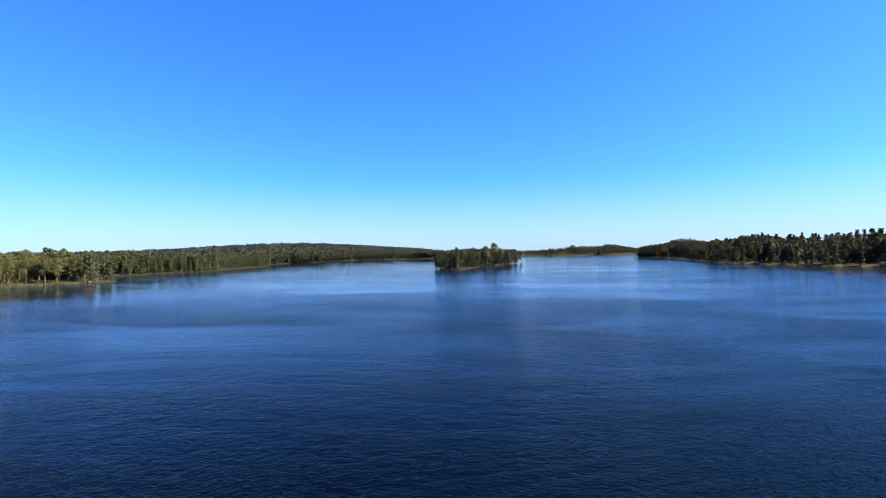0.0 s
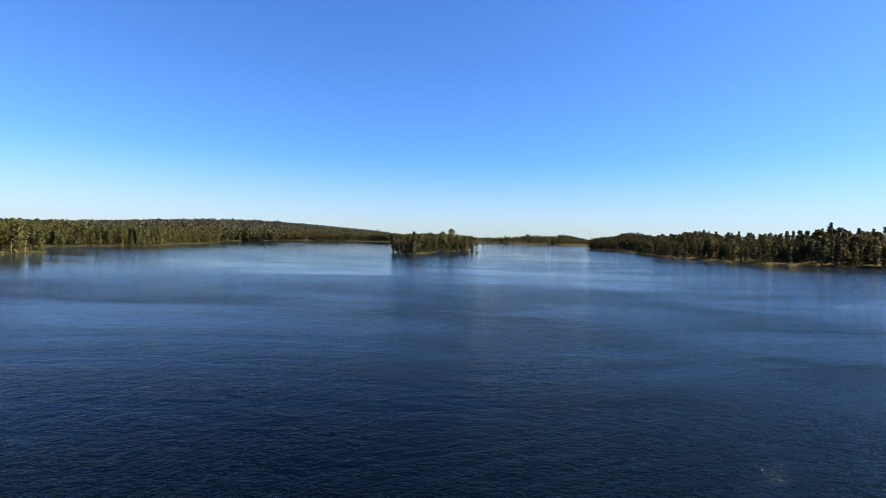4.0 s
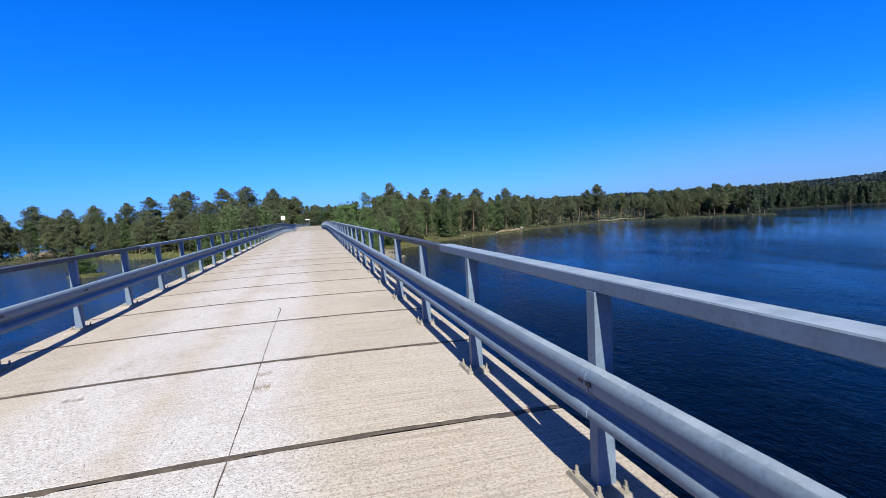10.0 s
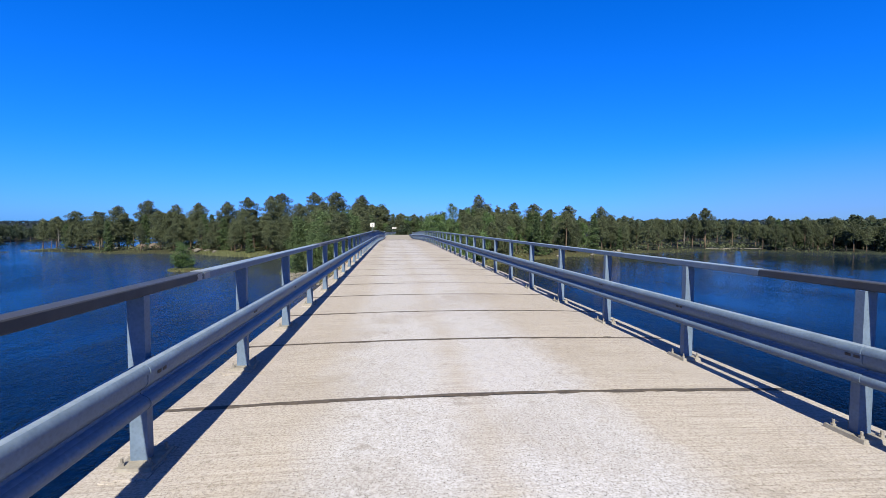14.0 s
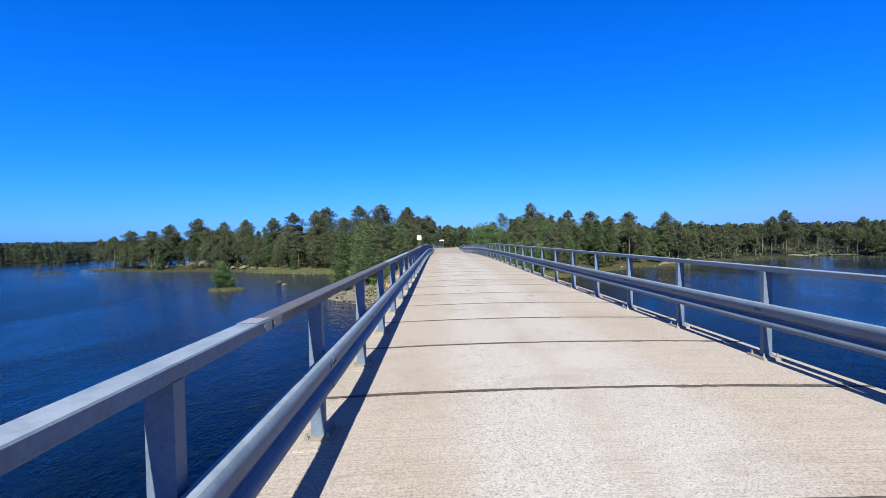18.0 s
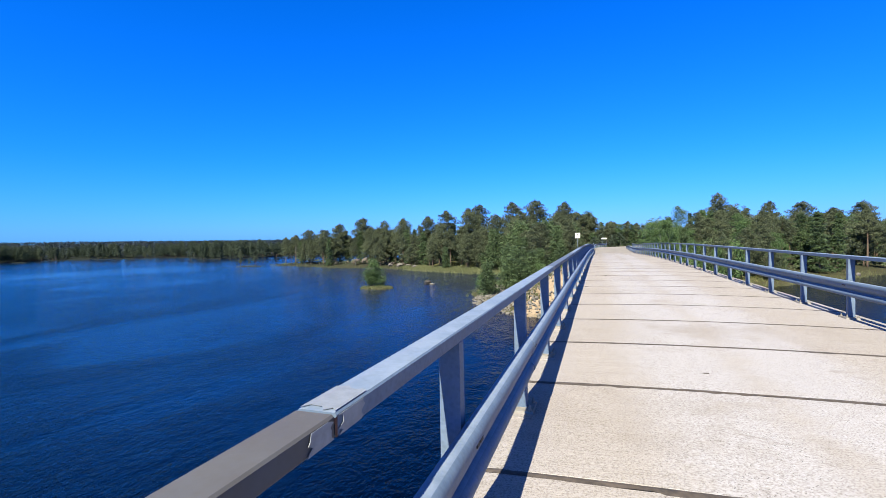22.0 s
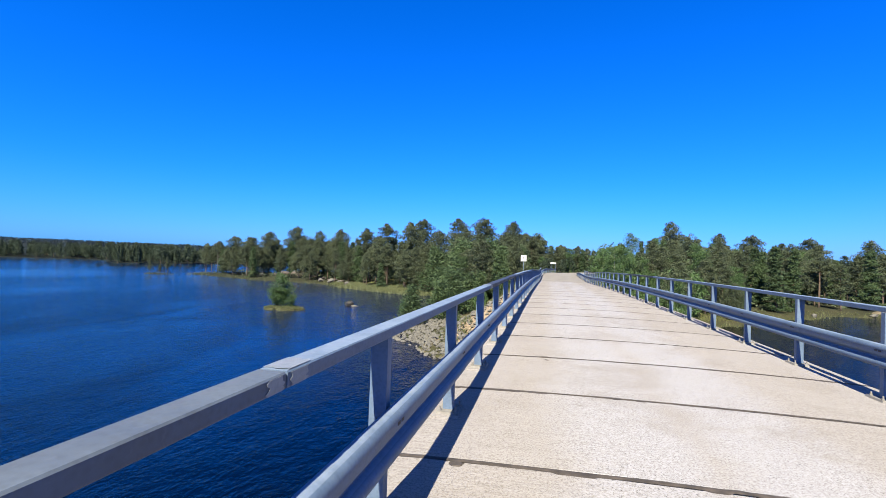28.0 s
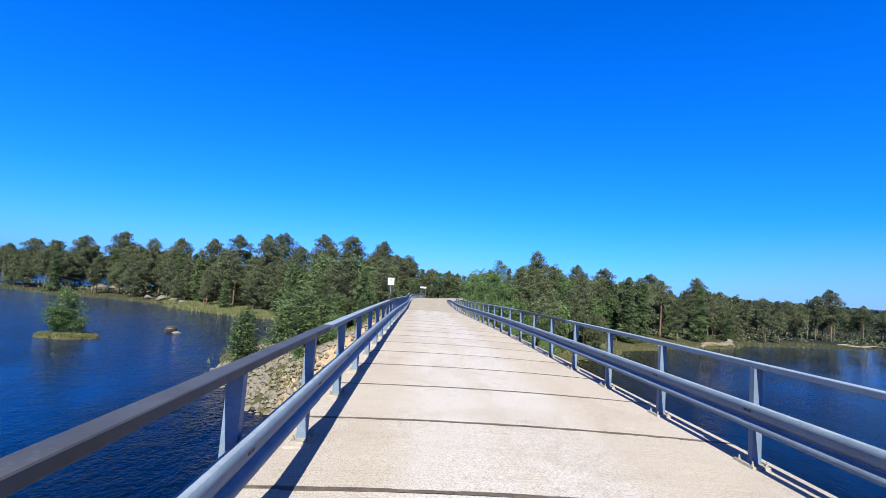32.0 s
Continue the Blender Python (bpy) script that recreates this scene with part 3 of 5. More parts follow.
def deck_slab_mesh(seed):
    r = random.Random(seed)
    bm = bmesh.new()
    xs = [-2.75 + 5.5 * i / 16 for i in range(17)]
    rows = []
    for y in (-0.975, -0.965, 0.965, 0.975):
        drop = 0.010 if abs(y) > 0.97 else 0.0
        rows.append([bm.verts.new((x + (r.uniform(-0.006, 0.006) if abs(x) > 2.7 else 0), y + r.uniform(-0.006, 0.006), crown(x) - drop)) for x in xs])
    low = [[bm.verts.new((x, y, -0.28)) for x in (xs[0], xs[-1])] for y in (-0.975, 0.975)]
    for a, b in zip(rows, rows[1:]):
        for i in range(16):
            bm.faces.new((a[i], a[i + 1], b[i + 1], b[i]))
    bm.faces.new([low[0][0], low[0][1], *rows[0][::-1]])
    bm.faces.new([low[1][1], low[1][0], *rows[3]])
    bm.faces.new([low[0][0]] + [rw[0] for rw in rows] + [low[1][0]])
    bm.faces.new([low[0][1], low[1][1]] + [rw[-1] for rw in rows[::-1]])
    bm.faces.new((low[0][1], low[0][0], low[1][0], low[1][1]))
    bmesh.ops.recalc_face_normals(bm, faces=bm.faces)
    me = bpy.data.meshes.new("deck_slab")
    bm.to_mesh(me)
    bm.free()
    me.materials.append(CONCRETE)
    return me


def joint_mesh(seed):
    """A ragged strip of sealant that fills the gap between two slabs and has spread over their edges."""
    r = random.Random(seed)
    v, f = [], []
    n = 110
    a = b = 0.03
    for i in range(n + 1):
        x = -2.745 + 5.49 * i / n
        if r.random() < 0.35:
            a = r.uniform(0.024, 0.036)
        if r.random() < 0.30:
            b = r.choice((0.024, 0.028, 0.034, 0.045, 0.055))
        w = 0.012 * math.sin(x * 1.7 + seed)
        v += [(x, w * 0.4 - b, crown(x) + 0.0015), (x, w * 0.4, crown(x) + 0.005), (x, w * 0.4 + a, crown(x) + 0.0015)]
    for i in range(n):
        k = 3 * i
        f += [(k, k + 3, k + 4, k + 1), (k + 1, k + 4, k + 5, k + 2)]
    me = bpy.data.meshes.new("joint")
    me.from_pydata(v, [], f)
    me.materials.append(SEALANT)
    return me


bridge = tagged(new("bridge_deck"), "pale concrete slab deck of a single-lane road bridge", "bridge", "", "structure")
slabs, joints = [deck_slab_mesh(s) for s in range(4)], [joint_mesh(s) for s in range(6)]
for k in range(-35, 40):
    tilt = -math.degrees(math.atan(float(fall(2 * k + 1.06) - fall(2 * k - 0.94)) / 2))
    share("slab", slabs[k * 7 % 4], bridge, pose(0.035, 2 * k + 0.06, -0.5 * float(fall(2 * k + 1.06) + fall(2 * k - 0.94)), tilt, 0, 0))
    share("joint", joints[k * 5 % 6], bridge, pose(0.035, 2 * k + 1.06, -float(fall(2 * k + 1.06))))

# girders, piers and abutments under the deck
under = tagged(new("bridge_supports"), "concrete piers and steel girders under the bridge deck", "bridge", "", "structure")
for x in (-1.7, 1.7):
    for ya, yb in ((-70, 40), (40, 54), (54, 68)):
        bm = box_bm(x - 0.02, ya, -1.5, x + 0.02, yb, -0.32)
        box_bm(x - 0.2, ya, -0.32, x + 0.2, yb, -0.285, 0, bm)
        box_bm(x - 0.2, ya, -1.54, x + 0.2, yb, -1.5, 0, bm)
        for vert in bm.verts:
            vert.co.z -= float(fall(vert.co.y)) + 0.003
        part("girder", bm, STEEL, under)
for y in (-46, -15.5, 15.5, 46):
    bm = box_bm(-2.3, y - 0.45, -2.2, 2.3, y + 0.45, -1.55, 0.05)
    box_bm(-1.7, y - 0.4, -9.3, 1.7, y + 0.4, -2.2, 0.1, bm)
    part("pier", bm, CONCRETE, under)
for y in (-70.2, 68.6):
    part("abutment", box_bm(-2.9, y - 0.5, -6.5, 2.9, y + 0.5, -0.32 - float(fall(y + 0.5)), 0.03), CONCRETE, under)

# crack and small scars in the slabs
crack = tagged(new("deck_crack"), "long thin open crack along the concrete deck", "crack")
r = random.Random(5)
v, f = [], []
for i in range(60):
    y = -1.6 + 7.8 * i / 59
    x = 0.47 + 0.005 * math.sin(y * 1.1) + 0.003 * r.uniform(-1, 1) + (-0.05 * max(0, y - 5.95) / 0.25)
    w = 0.002 + 0.002 * r.random() + (0.0035 if y > 5.5 else 0)
    v += [(x - w, y, crown(x) + 0.0035), (x + w, y, crown(x) + 0.0035)]
for i in range(59):
    f.append((2 * i, 2 * i + 1, 2 * i + 3, 2 * i + 2))
link_mesh("crack_line", v, f, SEALANT, crack)


SMEAR = plain_material("thin_sealant", (0.10, 0.085, 0.07), (0.22, 0.19, 0.155), 40, 0.9)


def smear(x0, y0, x1, y1, strokes, seed):
    """Short dry strokes of sealant that a trowel left on the concrete."""
    r4 = random.Random(seed)
    v, f = [], []
    for i in range(strokes):
        x = x0 + (x1 - x0) * (i + r4.random() * 0.6) / strokes
        ya, yb = y0 + r4.uniform(0, 0.3) * (y1 - y0), y1 - r4.uniform(0, 0.4) * (y1 - y0)
        w = r4.uniform(0.0015, 0.004)
        k = len(v)
        for xx, yy in ((x - w, ya), (x + w, ya), (x + w * 0.5 + 0.004, yb), (x - w * 0.5 + 0.004, yb)):
            v.append((xx, yy, crown(xx) + 0.0032))
        f.append((k, k + 1, k + 2, k + 3))
    ob = link_mesh("sealant_smear", v, f, SMEAR, None)
    return tagged(ob, "dry dark smear of joint sealant on the concrete", "smear", "", "stuff")


smear(0.475, 2.60, 0.60, 2.74, 13, 1)
smear(0.475, 2.22, 0.62, 2.38, 15, 2)
smear(0.44, 2.99, 0.60, 3.03, 9, 3)
smear(1.30, 3.11, 1.42, 3.15, 9, 5)
smear(-1.13, 2.60, -0.95, 2.74, 12, 6)


def scar(x, y, rx, ry, seed, label="dark lump of old sealant stuck to the concrete"):
    """A thin ragged lump of sealant left on the deck."""
    r5 = random.Random(seed)
    bm = bmesh.new()
    rim = []
    for k in range(16):
        a, g = 2 * math.pi * k / 16, r5.uniform(0.65, 1.1)
        xx, yy = x + rx * g * math.cos(a), y + ry * g * math.sin(a)
        rim.append(bm.verts.new((xx, yy, crown(xx) + 0.001)))
    top = [bm.verts.new((q.co.x * 0.9 + x * 0.1, q.co.y * 0.9 + y * 0.1, q.co.z + 0.006)) for q in rim]
    for k in range(16):
        bm.faces.new((rim[k], rim[(k + 1) % 16], top[(k + 1) % 16], top[k]))
    bm.faces.new(top)
    bmesh.ops.recalc_face_normals(bm, faces=bm.faces)
    me = bpy.data.meshes.new("sealant_lump")
    bm.to_mesh(me)
    bm.free()
    me.materials.append(SEALANT)
    return tagged(new("sealant_lump", me), label, "sealant", "lumps of sealant on the deck")


for k, (x, y, rx, ry) in enumerate(((0.82, 24.2, 0.10, 0.014), (-1.53, 39.05, 0.10, 0.05), (-1.50, 38.85, 0.04, 0.02), (-2.14, 34.99, 0.07, 0.045),
                                    (2.0, 11.08, 0.09, 0.03), (-0.68, 25.7, 0.04, 0.012),
                                    (0.61, 41.03, 0.06, 0.015))):
    scar(x, y, rx, ry, 40 + k)


# ---- railings ----
def post_meshes():
    """Channel post on a bolted base plate, for the rail at +x; origin on the deck at the foot of its web."""
    bm = bmesh.new()
    ring = [(-0.05, 0.0), (0.05, 0.0), (0.05, 0.07), (0.043, 0.07), (0.043, 0.007), (-0.043, 0.007), (-0.043, 0.07), (-0.05, 0.07)]
    lo = [bm.verts.new((x * 1.05, y, 0.02)) for x, y in ring]
    hi = [bm.verts.new((x, y, 1.07)) for x, y in ring]
    for i in range(8):
        bm.faces.new((lo[i], lo[(i + 1) % 8], hi[(i + 1) % 8], hi[i]))
    bm.faces.new(hi)
    bm.faces.new(lo[::-1])
    post = bpy.data.meshes.new("post")
    bm.to_mesh(post)
    bm.free()
    bm = bmesh.new()
    ring = [(-0.115, -0.10), (0.09, -0.10), (0.09, 0.20), (-0.115, 0.20)]
    lo = [bm.verts.new((x * 1.16, y + (0.012 if y > 0 else -0.012), -0.01)) for x, y in ring]
    hi = [bm.verts.new((x, y, 0.042)) for x, y in ring]
    bm.faces.new(hi)
    for i in range(4):
        bm.faces.new((lo[i], lo[(i + 1) % 4], hi[(i + 1) % 4], hi[i]))
    plate = bpy.data.meshes.new("base_plate")
    bm.to_mesh(plate)
    bm.free()
    bm = bmesh.new()
    for x, y, z, rad, h, n in ((0, 0, 0, 0.019, 0.016, 6), (0, 0, 0.016, 0.010, 0.03, 8)):
        bmesh.ops.create_cone(bm, cap_ends=True, segments=n, radius1=rad, radius2=rad * 0.95, depth=h, matrix=Matrix.Translation((x, y, z + h / 2)))
    bolt = bpy.data.meshes.new("bolt")
    bm.to_mesh(bolt)
    bm.free()
    pads = []                                          # grout pads under the plates: the upstream ones are wider
    for x0, y0, x1, y1, z1 in ((-0.14, -0.125, 0.12, 0.225, 0.006), (-0.155, -0.22, 0.14, 0.27, 0.022)):
        bm = box_bm(x0, y0, -0.03, x1, y1, z1, 0.012)
        for v in bm.verts:
            if v.co.z > 0:
                v.co.x, v.co.y = v.co.x * 0.93 + 0.012 * noise.noise(v.co * 9), v.co.y * 0.96 + 0.02 * noise.noise(v.co * 7)
        pad = bpy.data.meshes.new("grout_pad")
        bm.to_mesh(pad)
        bm.free()
        pad.materials.append(CONCRETE)
        pads.append(pad)
    for me in (post, plate, bolt):
        me.materials.append(STEEL if me is post else DUSTY_STEEL)
    return post, plate, bolt, pads


POST, PLATE, BOLT, PADS = post_meshes()


def plain_box(name, material, *size):
    bm = box_bm(*size)
    me = bpy.data.meshes.new(name)
    bm.to_mesh(me)
    bm.free()
    me.materials.append(material)
    return me


SLOT = plain_box("beam_slot", SEALANT, -0.003, -0.022, -0.010, 0.004, 0.022, 0.010)
SPACERS = [plain_box("spacer", STEEL, -x, 0.012, 0.48, -0.0505, 0.06, 0.58) for x in (0.061, 0.086)]
# section of the guard beam: round crest, a fold, a flat face with slots, a hollow and a lower lip
BEAM = [(0.0, 0.690), (-0.028, 0.695), (-0.052, 0.688), (-0.068, 0.672), (-0.076, 0.652), (-0.075, 0.637), (-0.060, 0.631), (-0.060, 0.585), (-0.050, 0.562),
        (-0.024, 0.542), (-0.012, 0.528), (-0.018, 0.512), (-0.046, 0.500), (-0.066, 0.484), (-0.074, 0.462), (-0.072, 0.440), (-0.056, 0.422), (-0.028, 0.412), (0.0, 0.414)]


def rail_line(side, y):
    """x of the post line of a railing at y: straight on the bridge, then with the bend of the road."""
    return (2.515 if side > 0 else -2.457) + float(road_x(y))


def post_y(side, y):
    """Where the post of a two-metre bay stands; drift and wander are fitted to the camera's view."""
    if side > 0:
        return y + 0.02 + 0.0045 * min(max(y, -4), 46)
    return y + float(np.interp(y, (6, 8, 12, 16, 18, 20, 22, 24, 28, 32, 34, 38, 42), (0.17, 0.15, 0.12, 0.09, 0.12, 0.10, 0.13, 0.19, 0.18, 0.12, 0.11, 0.13, 0.14)))


def dip(side, y):
    """The right-hand guard beam runs down into the ground at its far end."""
    return 0.46 * min(max((y - 91.0) / 12.0, 0.0), 1.0) ** 1.4 if side > 0 else 0.0


def beam_segment(parent, side, y0, y1, lap):
    v, f = [], []
    n = max(2, int((y1 - y0) / 1.0) + 1)
    for i in range(n + 1):
        y = y0 + (y1 - y0) * i / n
        cx = rail_line(side, y) - (0.080 if side > 0 else -0.084)
        for skin in (0.0, 0.004):
            for dx, z in BEAM:
                v.append((cx + side * (dx - lap + skin), y, z - dip(side, y) - float(fall(y))))
    m = len(BEAM)
    for i in range(n):
        for s in (0, 1):
            for k in range(m - 1):
                a = i * 2 * m + s * m + k
                b = a + 2 * m
                f.append((a, a + 1, b + 1, b) if (s == 0) == (side > 0) else (a, b, b + 1, a + 1))
        for k in (0, m - 1):
            a = i * 2 * m + k
            f.append((a, a + m, a + 3 * m, a + 2 * m))
    for i in (0, n):
        for k in range(m - 1):
            a = i * 2 * m + k
            f.append((a, a + 1, a + m + 1, a + m))
    beam = link_mesh("guard_beam", v, f, STEEL, parent, True)
    beam.data.set_sharp_from_angle(angle=radians(38))
    return beam


def top_rail_segment(parent, side, y0, y1, material):
    w, h = (0.070, 1.145) if side > 0 and y0 < 3 else (0.058, 1.132)
    prof = [(-w, 1.076), (-w + 0.006, 1.07), (w - 0.006, 1.07), (w, 1.076), (w, h - 0.006), (w - 0.006, h), (-w + 0.006, h), (-w, h - 0.006)]
    v, f = [], []
    n = max(1, int((y1 - y0) / 1.5))
    for i in range(n + 1):
        y = y0 + (y1 - y0) * i / n
        cx = rail_line(side, y)
        v += [(cx + dx, y, z - float(fall(y))) for dx, z in prof]
    for i in range(n):
        for k in range(8):
            a, b = i * 8 + k, i * 8 + (k + 1) % 8
            f.append((a, a + 8, b + 8, b))
    f += [tuple(range(8)), tuple(n * 8 + k for k in range(7, -1, -1))]
    return link_mesh("top_rail", v, f, material, parent)


DULL_WEST = (-9, -3, 3, 15, 27, 39, 57, 81)      # where the dull brown lengths of the western rail begin (27: normal steel, only darkened)


def ragged_patch(half, y0, y1):
    """A thin coat with uneven ends, flat on its own plane."""
    bm = bmesh.new()
    r6 = random.Random(int(y0 * 100))
    cut = [(half * (k / 3 - 1), y0 + r6.uniform(0, 0.03)) for k in range(7)] + [(half * (1 - k / 3), y1 - r6.uniform(0, 0.03)) for k in range(7)]
    lo = [bm.verts.new((x, y, 0)) for x, y in cut]
    face = bm.faces.new(lo)
    up = bmesh.ops.extrude_face_region(bm, geom=[face])
    bmesh.ops.translate(bm, verts=[g for g in up["geom"] if isinstance(g, bmesh.types.BMVert)], vec=(0, 0, 0.0015))
    bmesh.ops.recalc_face_normals(bm, faces=bm.faces)
    return bm


PALE_PATCH = plain_material("pale_patch", (0.14, 0.158, 0.18), (0.195, 0.218, 0.245), 30, 0.5, 0.2, 0.002)


def railing(side, last, splices, word):
    thing = tagged(new("railing"), f"galvanised steel bridge railing with guard beam, {word}", "railing", "bridge railings")
    k = -34
    while 2 * k + 0.3 < last:
        y = 2 * k
        at = post_y(side, y)
        m = pose(rail_line(side, at) - (0.030 if side > 0 else -0.008), at, -float(fall(at)), 0, 0, 0)
        if side < 0:
            m = m @ Matrix.Diagonal((-1, 1, 1, 1))
        if y > (87 if side > 0 else 93):
            m = m @ Matrix.Diagonal((1, 1, max(0.2, 0.62 - dip(side, y)), 1))
        post = share("post", POST, thing, m)
        share("base_plate", PLATE, post)
        share("grout_pad", PADS[0 if side > 0 else 1], post)
        for bx, by in ((-0.09, -0.06), (-0.09, 0.15), (0.07, -0.06), (0.07, 0.15)):
            share("bolt", BOLT, post, pose(bx, by, 0.042))
        share("spacer", SPACERS[0 if side > 0 else 1], post)
        for sy in (-0.02, 0.045):
            share("beam_slot", SLOT, post, pose(-0.113 if side > 0 else -0.140, sy, 0.611, 0, 0, 0))
        k += 1
    top_end = 87.1 if side > 0 else 93.0
    cuts = [-68.0] + [s for s in splices if s < top_end] + [top_end]
    for a, b in zip(cuts, cuts[1:]):
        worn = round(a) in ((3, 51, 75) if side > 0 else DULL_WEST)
        top_rail_segment(thing, side, a + 0.006, b - 0.006, (BROWN_STEEL if side > 0 or a < 10 or a > 38 else HALF_DARK_STEEL if a > 26 else DULL_STEEL) if worn else STEEL)
        sleeve = box_bm(-0.05, b - 0.12, 1.080, 0.05, b + 0.12, 1.122)
        if side < 0 and 8 < b < 60:
            tone = [round(q) in DULL_WEST for q in (a, b)]
            ends = [(b - 0.20, b - 0.008)] * (not tone[0] and tone[1]) + [(b + 0.008, b + 0.20)] * (tone[0] and not tone[1])
            for y0, y1 in ends:
                p = part("splice_patch", ragged_patch(0.052, y0, y1), PALE_PATCH, thing, "bright pale patch on the rail top")
                p.matrix_basis = pose(rail_line(side, b), 0, 1.1345 - float(fall(b)))
            for y0, y1 in ((b - 0.13, b - 0.008), (b + 0.008, b + 0.15)) if tone[0] != tone[1] else ():
                p = part("side_patch", ragged_patch(0.026, y0, y1), PALE_PATCH, thing, "pale patch beside a rail splice")
                p.matrix_basis = pose(rail_line(side, b) + 0.0605, 0, 1.100 - float(fall(b))) @ Matrix.Rotation(radians(90), 4, 'Y')
        if b < top_end:
            s = part("rail_sleeve", sleeve, STEEL, thing)
            s.matrix_basis = pose(rail_line(side, b), 0, -float(fall(b)))
        else:
            sleeve.free()
    y, lap = -68.0, 0
    while y < last:
        beam_segment(thing, side, y, min(y + 4.16, last), 0.0045 * (lap % 2))
        y += 4.0
        lap += 1
    return thing


east = railing(1, 103.4, [-65 + 6 * i for i in range(10)] + [-5.0] + [3.05 + 6 * i for i in range(17)], "on the downstream side")
west = railing(-1, 117.0, [-62.95 + 6 * i for i in range(30)], "on the upstream side")


def rust_patch(side, y, wide):
    """A rust-bleeding splice: a thin scab on the rail's inner face."""
    x = rail_line(side, y) - side * (0.070 if side > 0 else 0.058)
    bm = bmesh.new()
    if side > 0:                              # on the older rail it has crept over the top as well
        top = [bm.verts.new((x + 0.004 + 0.05 * u, y + wide * w, 1.1465)) for u, w in ((0, -0.35), (0.3, -0.5), (0.7, -0.2), (1.0, 0.1), (0.6, 0.5), (0.25, 0.7), (0, 0.4))]
        bm.faces.new(top)
    dn = [bm.verts.new((x - side * 0.0025, y + wide * a, z)) for a, z in ((-0.5, 1.124), (0.4, 1.124), (0.32, 1.102), (0.3, 1.073), (-0.22, 1.074), (-0.36, 1.102))]
    bm.faces.new(dn if side > 0 else dn[::-1])
    bmesh.ops.recalc_face_normals(bm, faces=bm.faces)
    return part("rust_stain", bm, RUST, east if side > 0 else west, "orange rust stain over a rail splice")


rust_patch(1, -5.02, 0.055)
rust_patch(-1, 21.05, 0.018)
rust_patch(-1, 27.05, 0.018)


# ---- trees ----
def blades(centers, length, width, up=0.0):
    """Loose needle tufts or leaves: one slim triangle at each centre."""
    n = len(centers)
    d = rng.normal(size=(n, 3))
    d[:, 2] = d[:, 2] * 0.7 + up
    d /= np.linalg.norm(d, axis=1, keepdims=True)
    s = np.cross(d, rng.normal(size=(n, 3)))
    s /= np.linalg.norm(s, axis=1, keepdims=True) + 1e-9
    ln = (length * rng.uniform(0.6, 1.3, n))[:, None] / 2
    wd = (width * rng.uniform(0.7, 1.3, n))[:, None] / 2
    return np.stack([centers - d * ln - s * wd, centers - d * ln + s * wd, centers + d * ln], 1)


def in_clump(center, radii, n):
    u = rng.normal(size=(n, 3))
    u /= np.linalg.norm(u, axis=1, keepdims=True)
    return np.asarray(center) + u * (rng.uniform(0.25, 1.0, n) ** 0.5)[:, None] * np.asarray(radii)


def conifer(name, label, h, bare, wide, top_round, whorls, leaf, bark, droop, dense, tuft=0.36):
    """A pine or spruce of height h: trunk with limbs, and a crown of clumped needle tufts."""
    tree = new(name)
    lean = rng.uniform(-0.35, 0.35, 2)
    def axis(z):
        t = z / h
        return np.array([lean[0] * t * t + 0.10 * math.sin(3 * t), lean[1] * t * t, z])
    zs = np.linspace(-0.35, h * 0.97, 9)
    bm = tube_bm([axis(max(z, 0)) + (0, 0, min(z, 0)) for z in zs], [max(0.022, 0.016 * h * (1 - 0.93 * max(z, 0) / h)) for z in zs], 8)
    tris = []
    for i in range(whorls):
        t = (i + rng.uniform(0.1, 0.9)) / whorls
        z = h * (bare + (1 - bare) * t ** 0.9) * 0.985
        u = (z / h - bare) / (1 - bare)
        body = (1 - u) ** 0.75 if top_round < 0.5 else (math.sin(math.pi * min(1, 0.30 + 0.70 * u)) ** 0.7) * (1 if u < 0.9 else 0.8)
        reach = wide * max(0.16, body) * rng.uniform(0.65, 1.15)
        ang = i * 2.399 + rng.uniform(-0.5, 0.5)
        way = np.array([math.cos(ang), math.sin(ang), 0])
        root = axis(z - 0.25 * reach * (0.4 if droop > 0 else 1))
        tip = axis(z) + way * reach + np.array([0, 0, -droop * reach + (0.25 * reach if top_round > 0.5 else 0)])
        mid = (root + tip) / 2 + np.array([0, 0, 0.06 * reach])
        tube_bm([root, mid, tip], [0.05 * (1 - 0.6 * u), 0.03 * (1 - 0.5 * u), 0.010], 4, bm)
        for s in (1.0, 0.66, 0.36):
            if s < 0.5 and rng.random() < 0.4:
                continue
            c = root + (tip - root) * s + rng.normal(size=3) * 0.16
            size = (0.36 + 0.28 * reach / 2) * rng.uniform(0.75, 1.3)
            tris.append(blades(in_clump(c, (size * 1.25, size * 1.25, size * (0.72 if droop < 0.2 else 0.45)), int(dense * size * size * 260)), tuft, tuft * 0.30, 0.12))
    tris.append(blades(in_clump(axis(h * 0.975), (0.3, 0.3, 0.5), int(dense * 22)), tuft, tuft * 0.3, 0.5))
    part("trunk", bm, bark, tree)
    share("crown", tri_mesh("crown", np.concatenate(tris), leaf), tree)
    return tagged(tree, label, "tree")


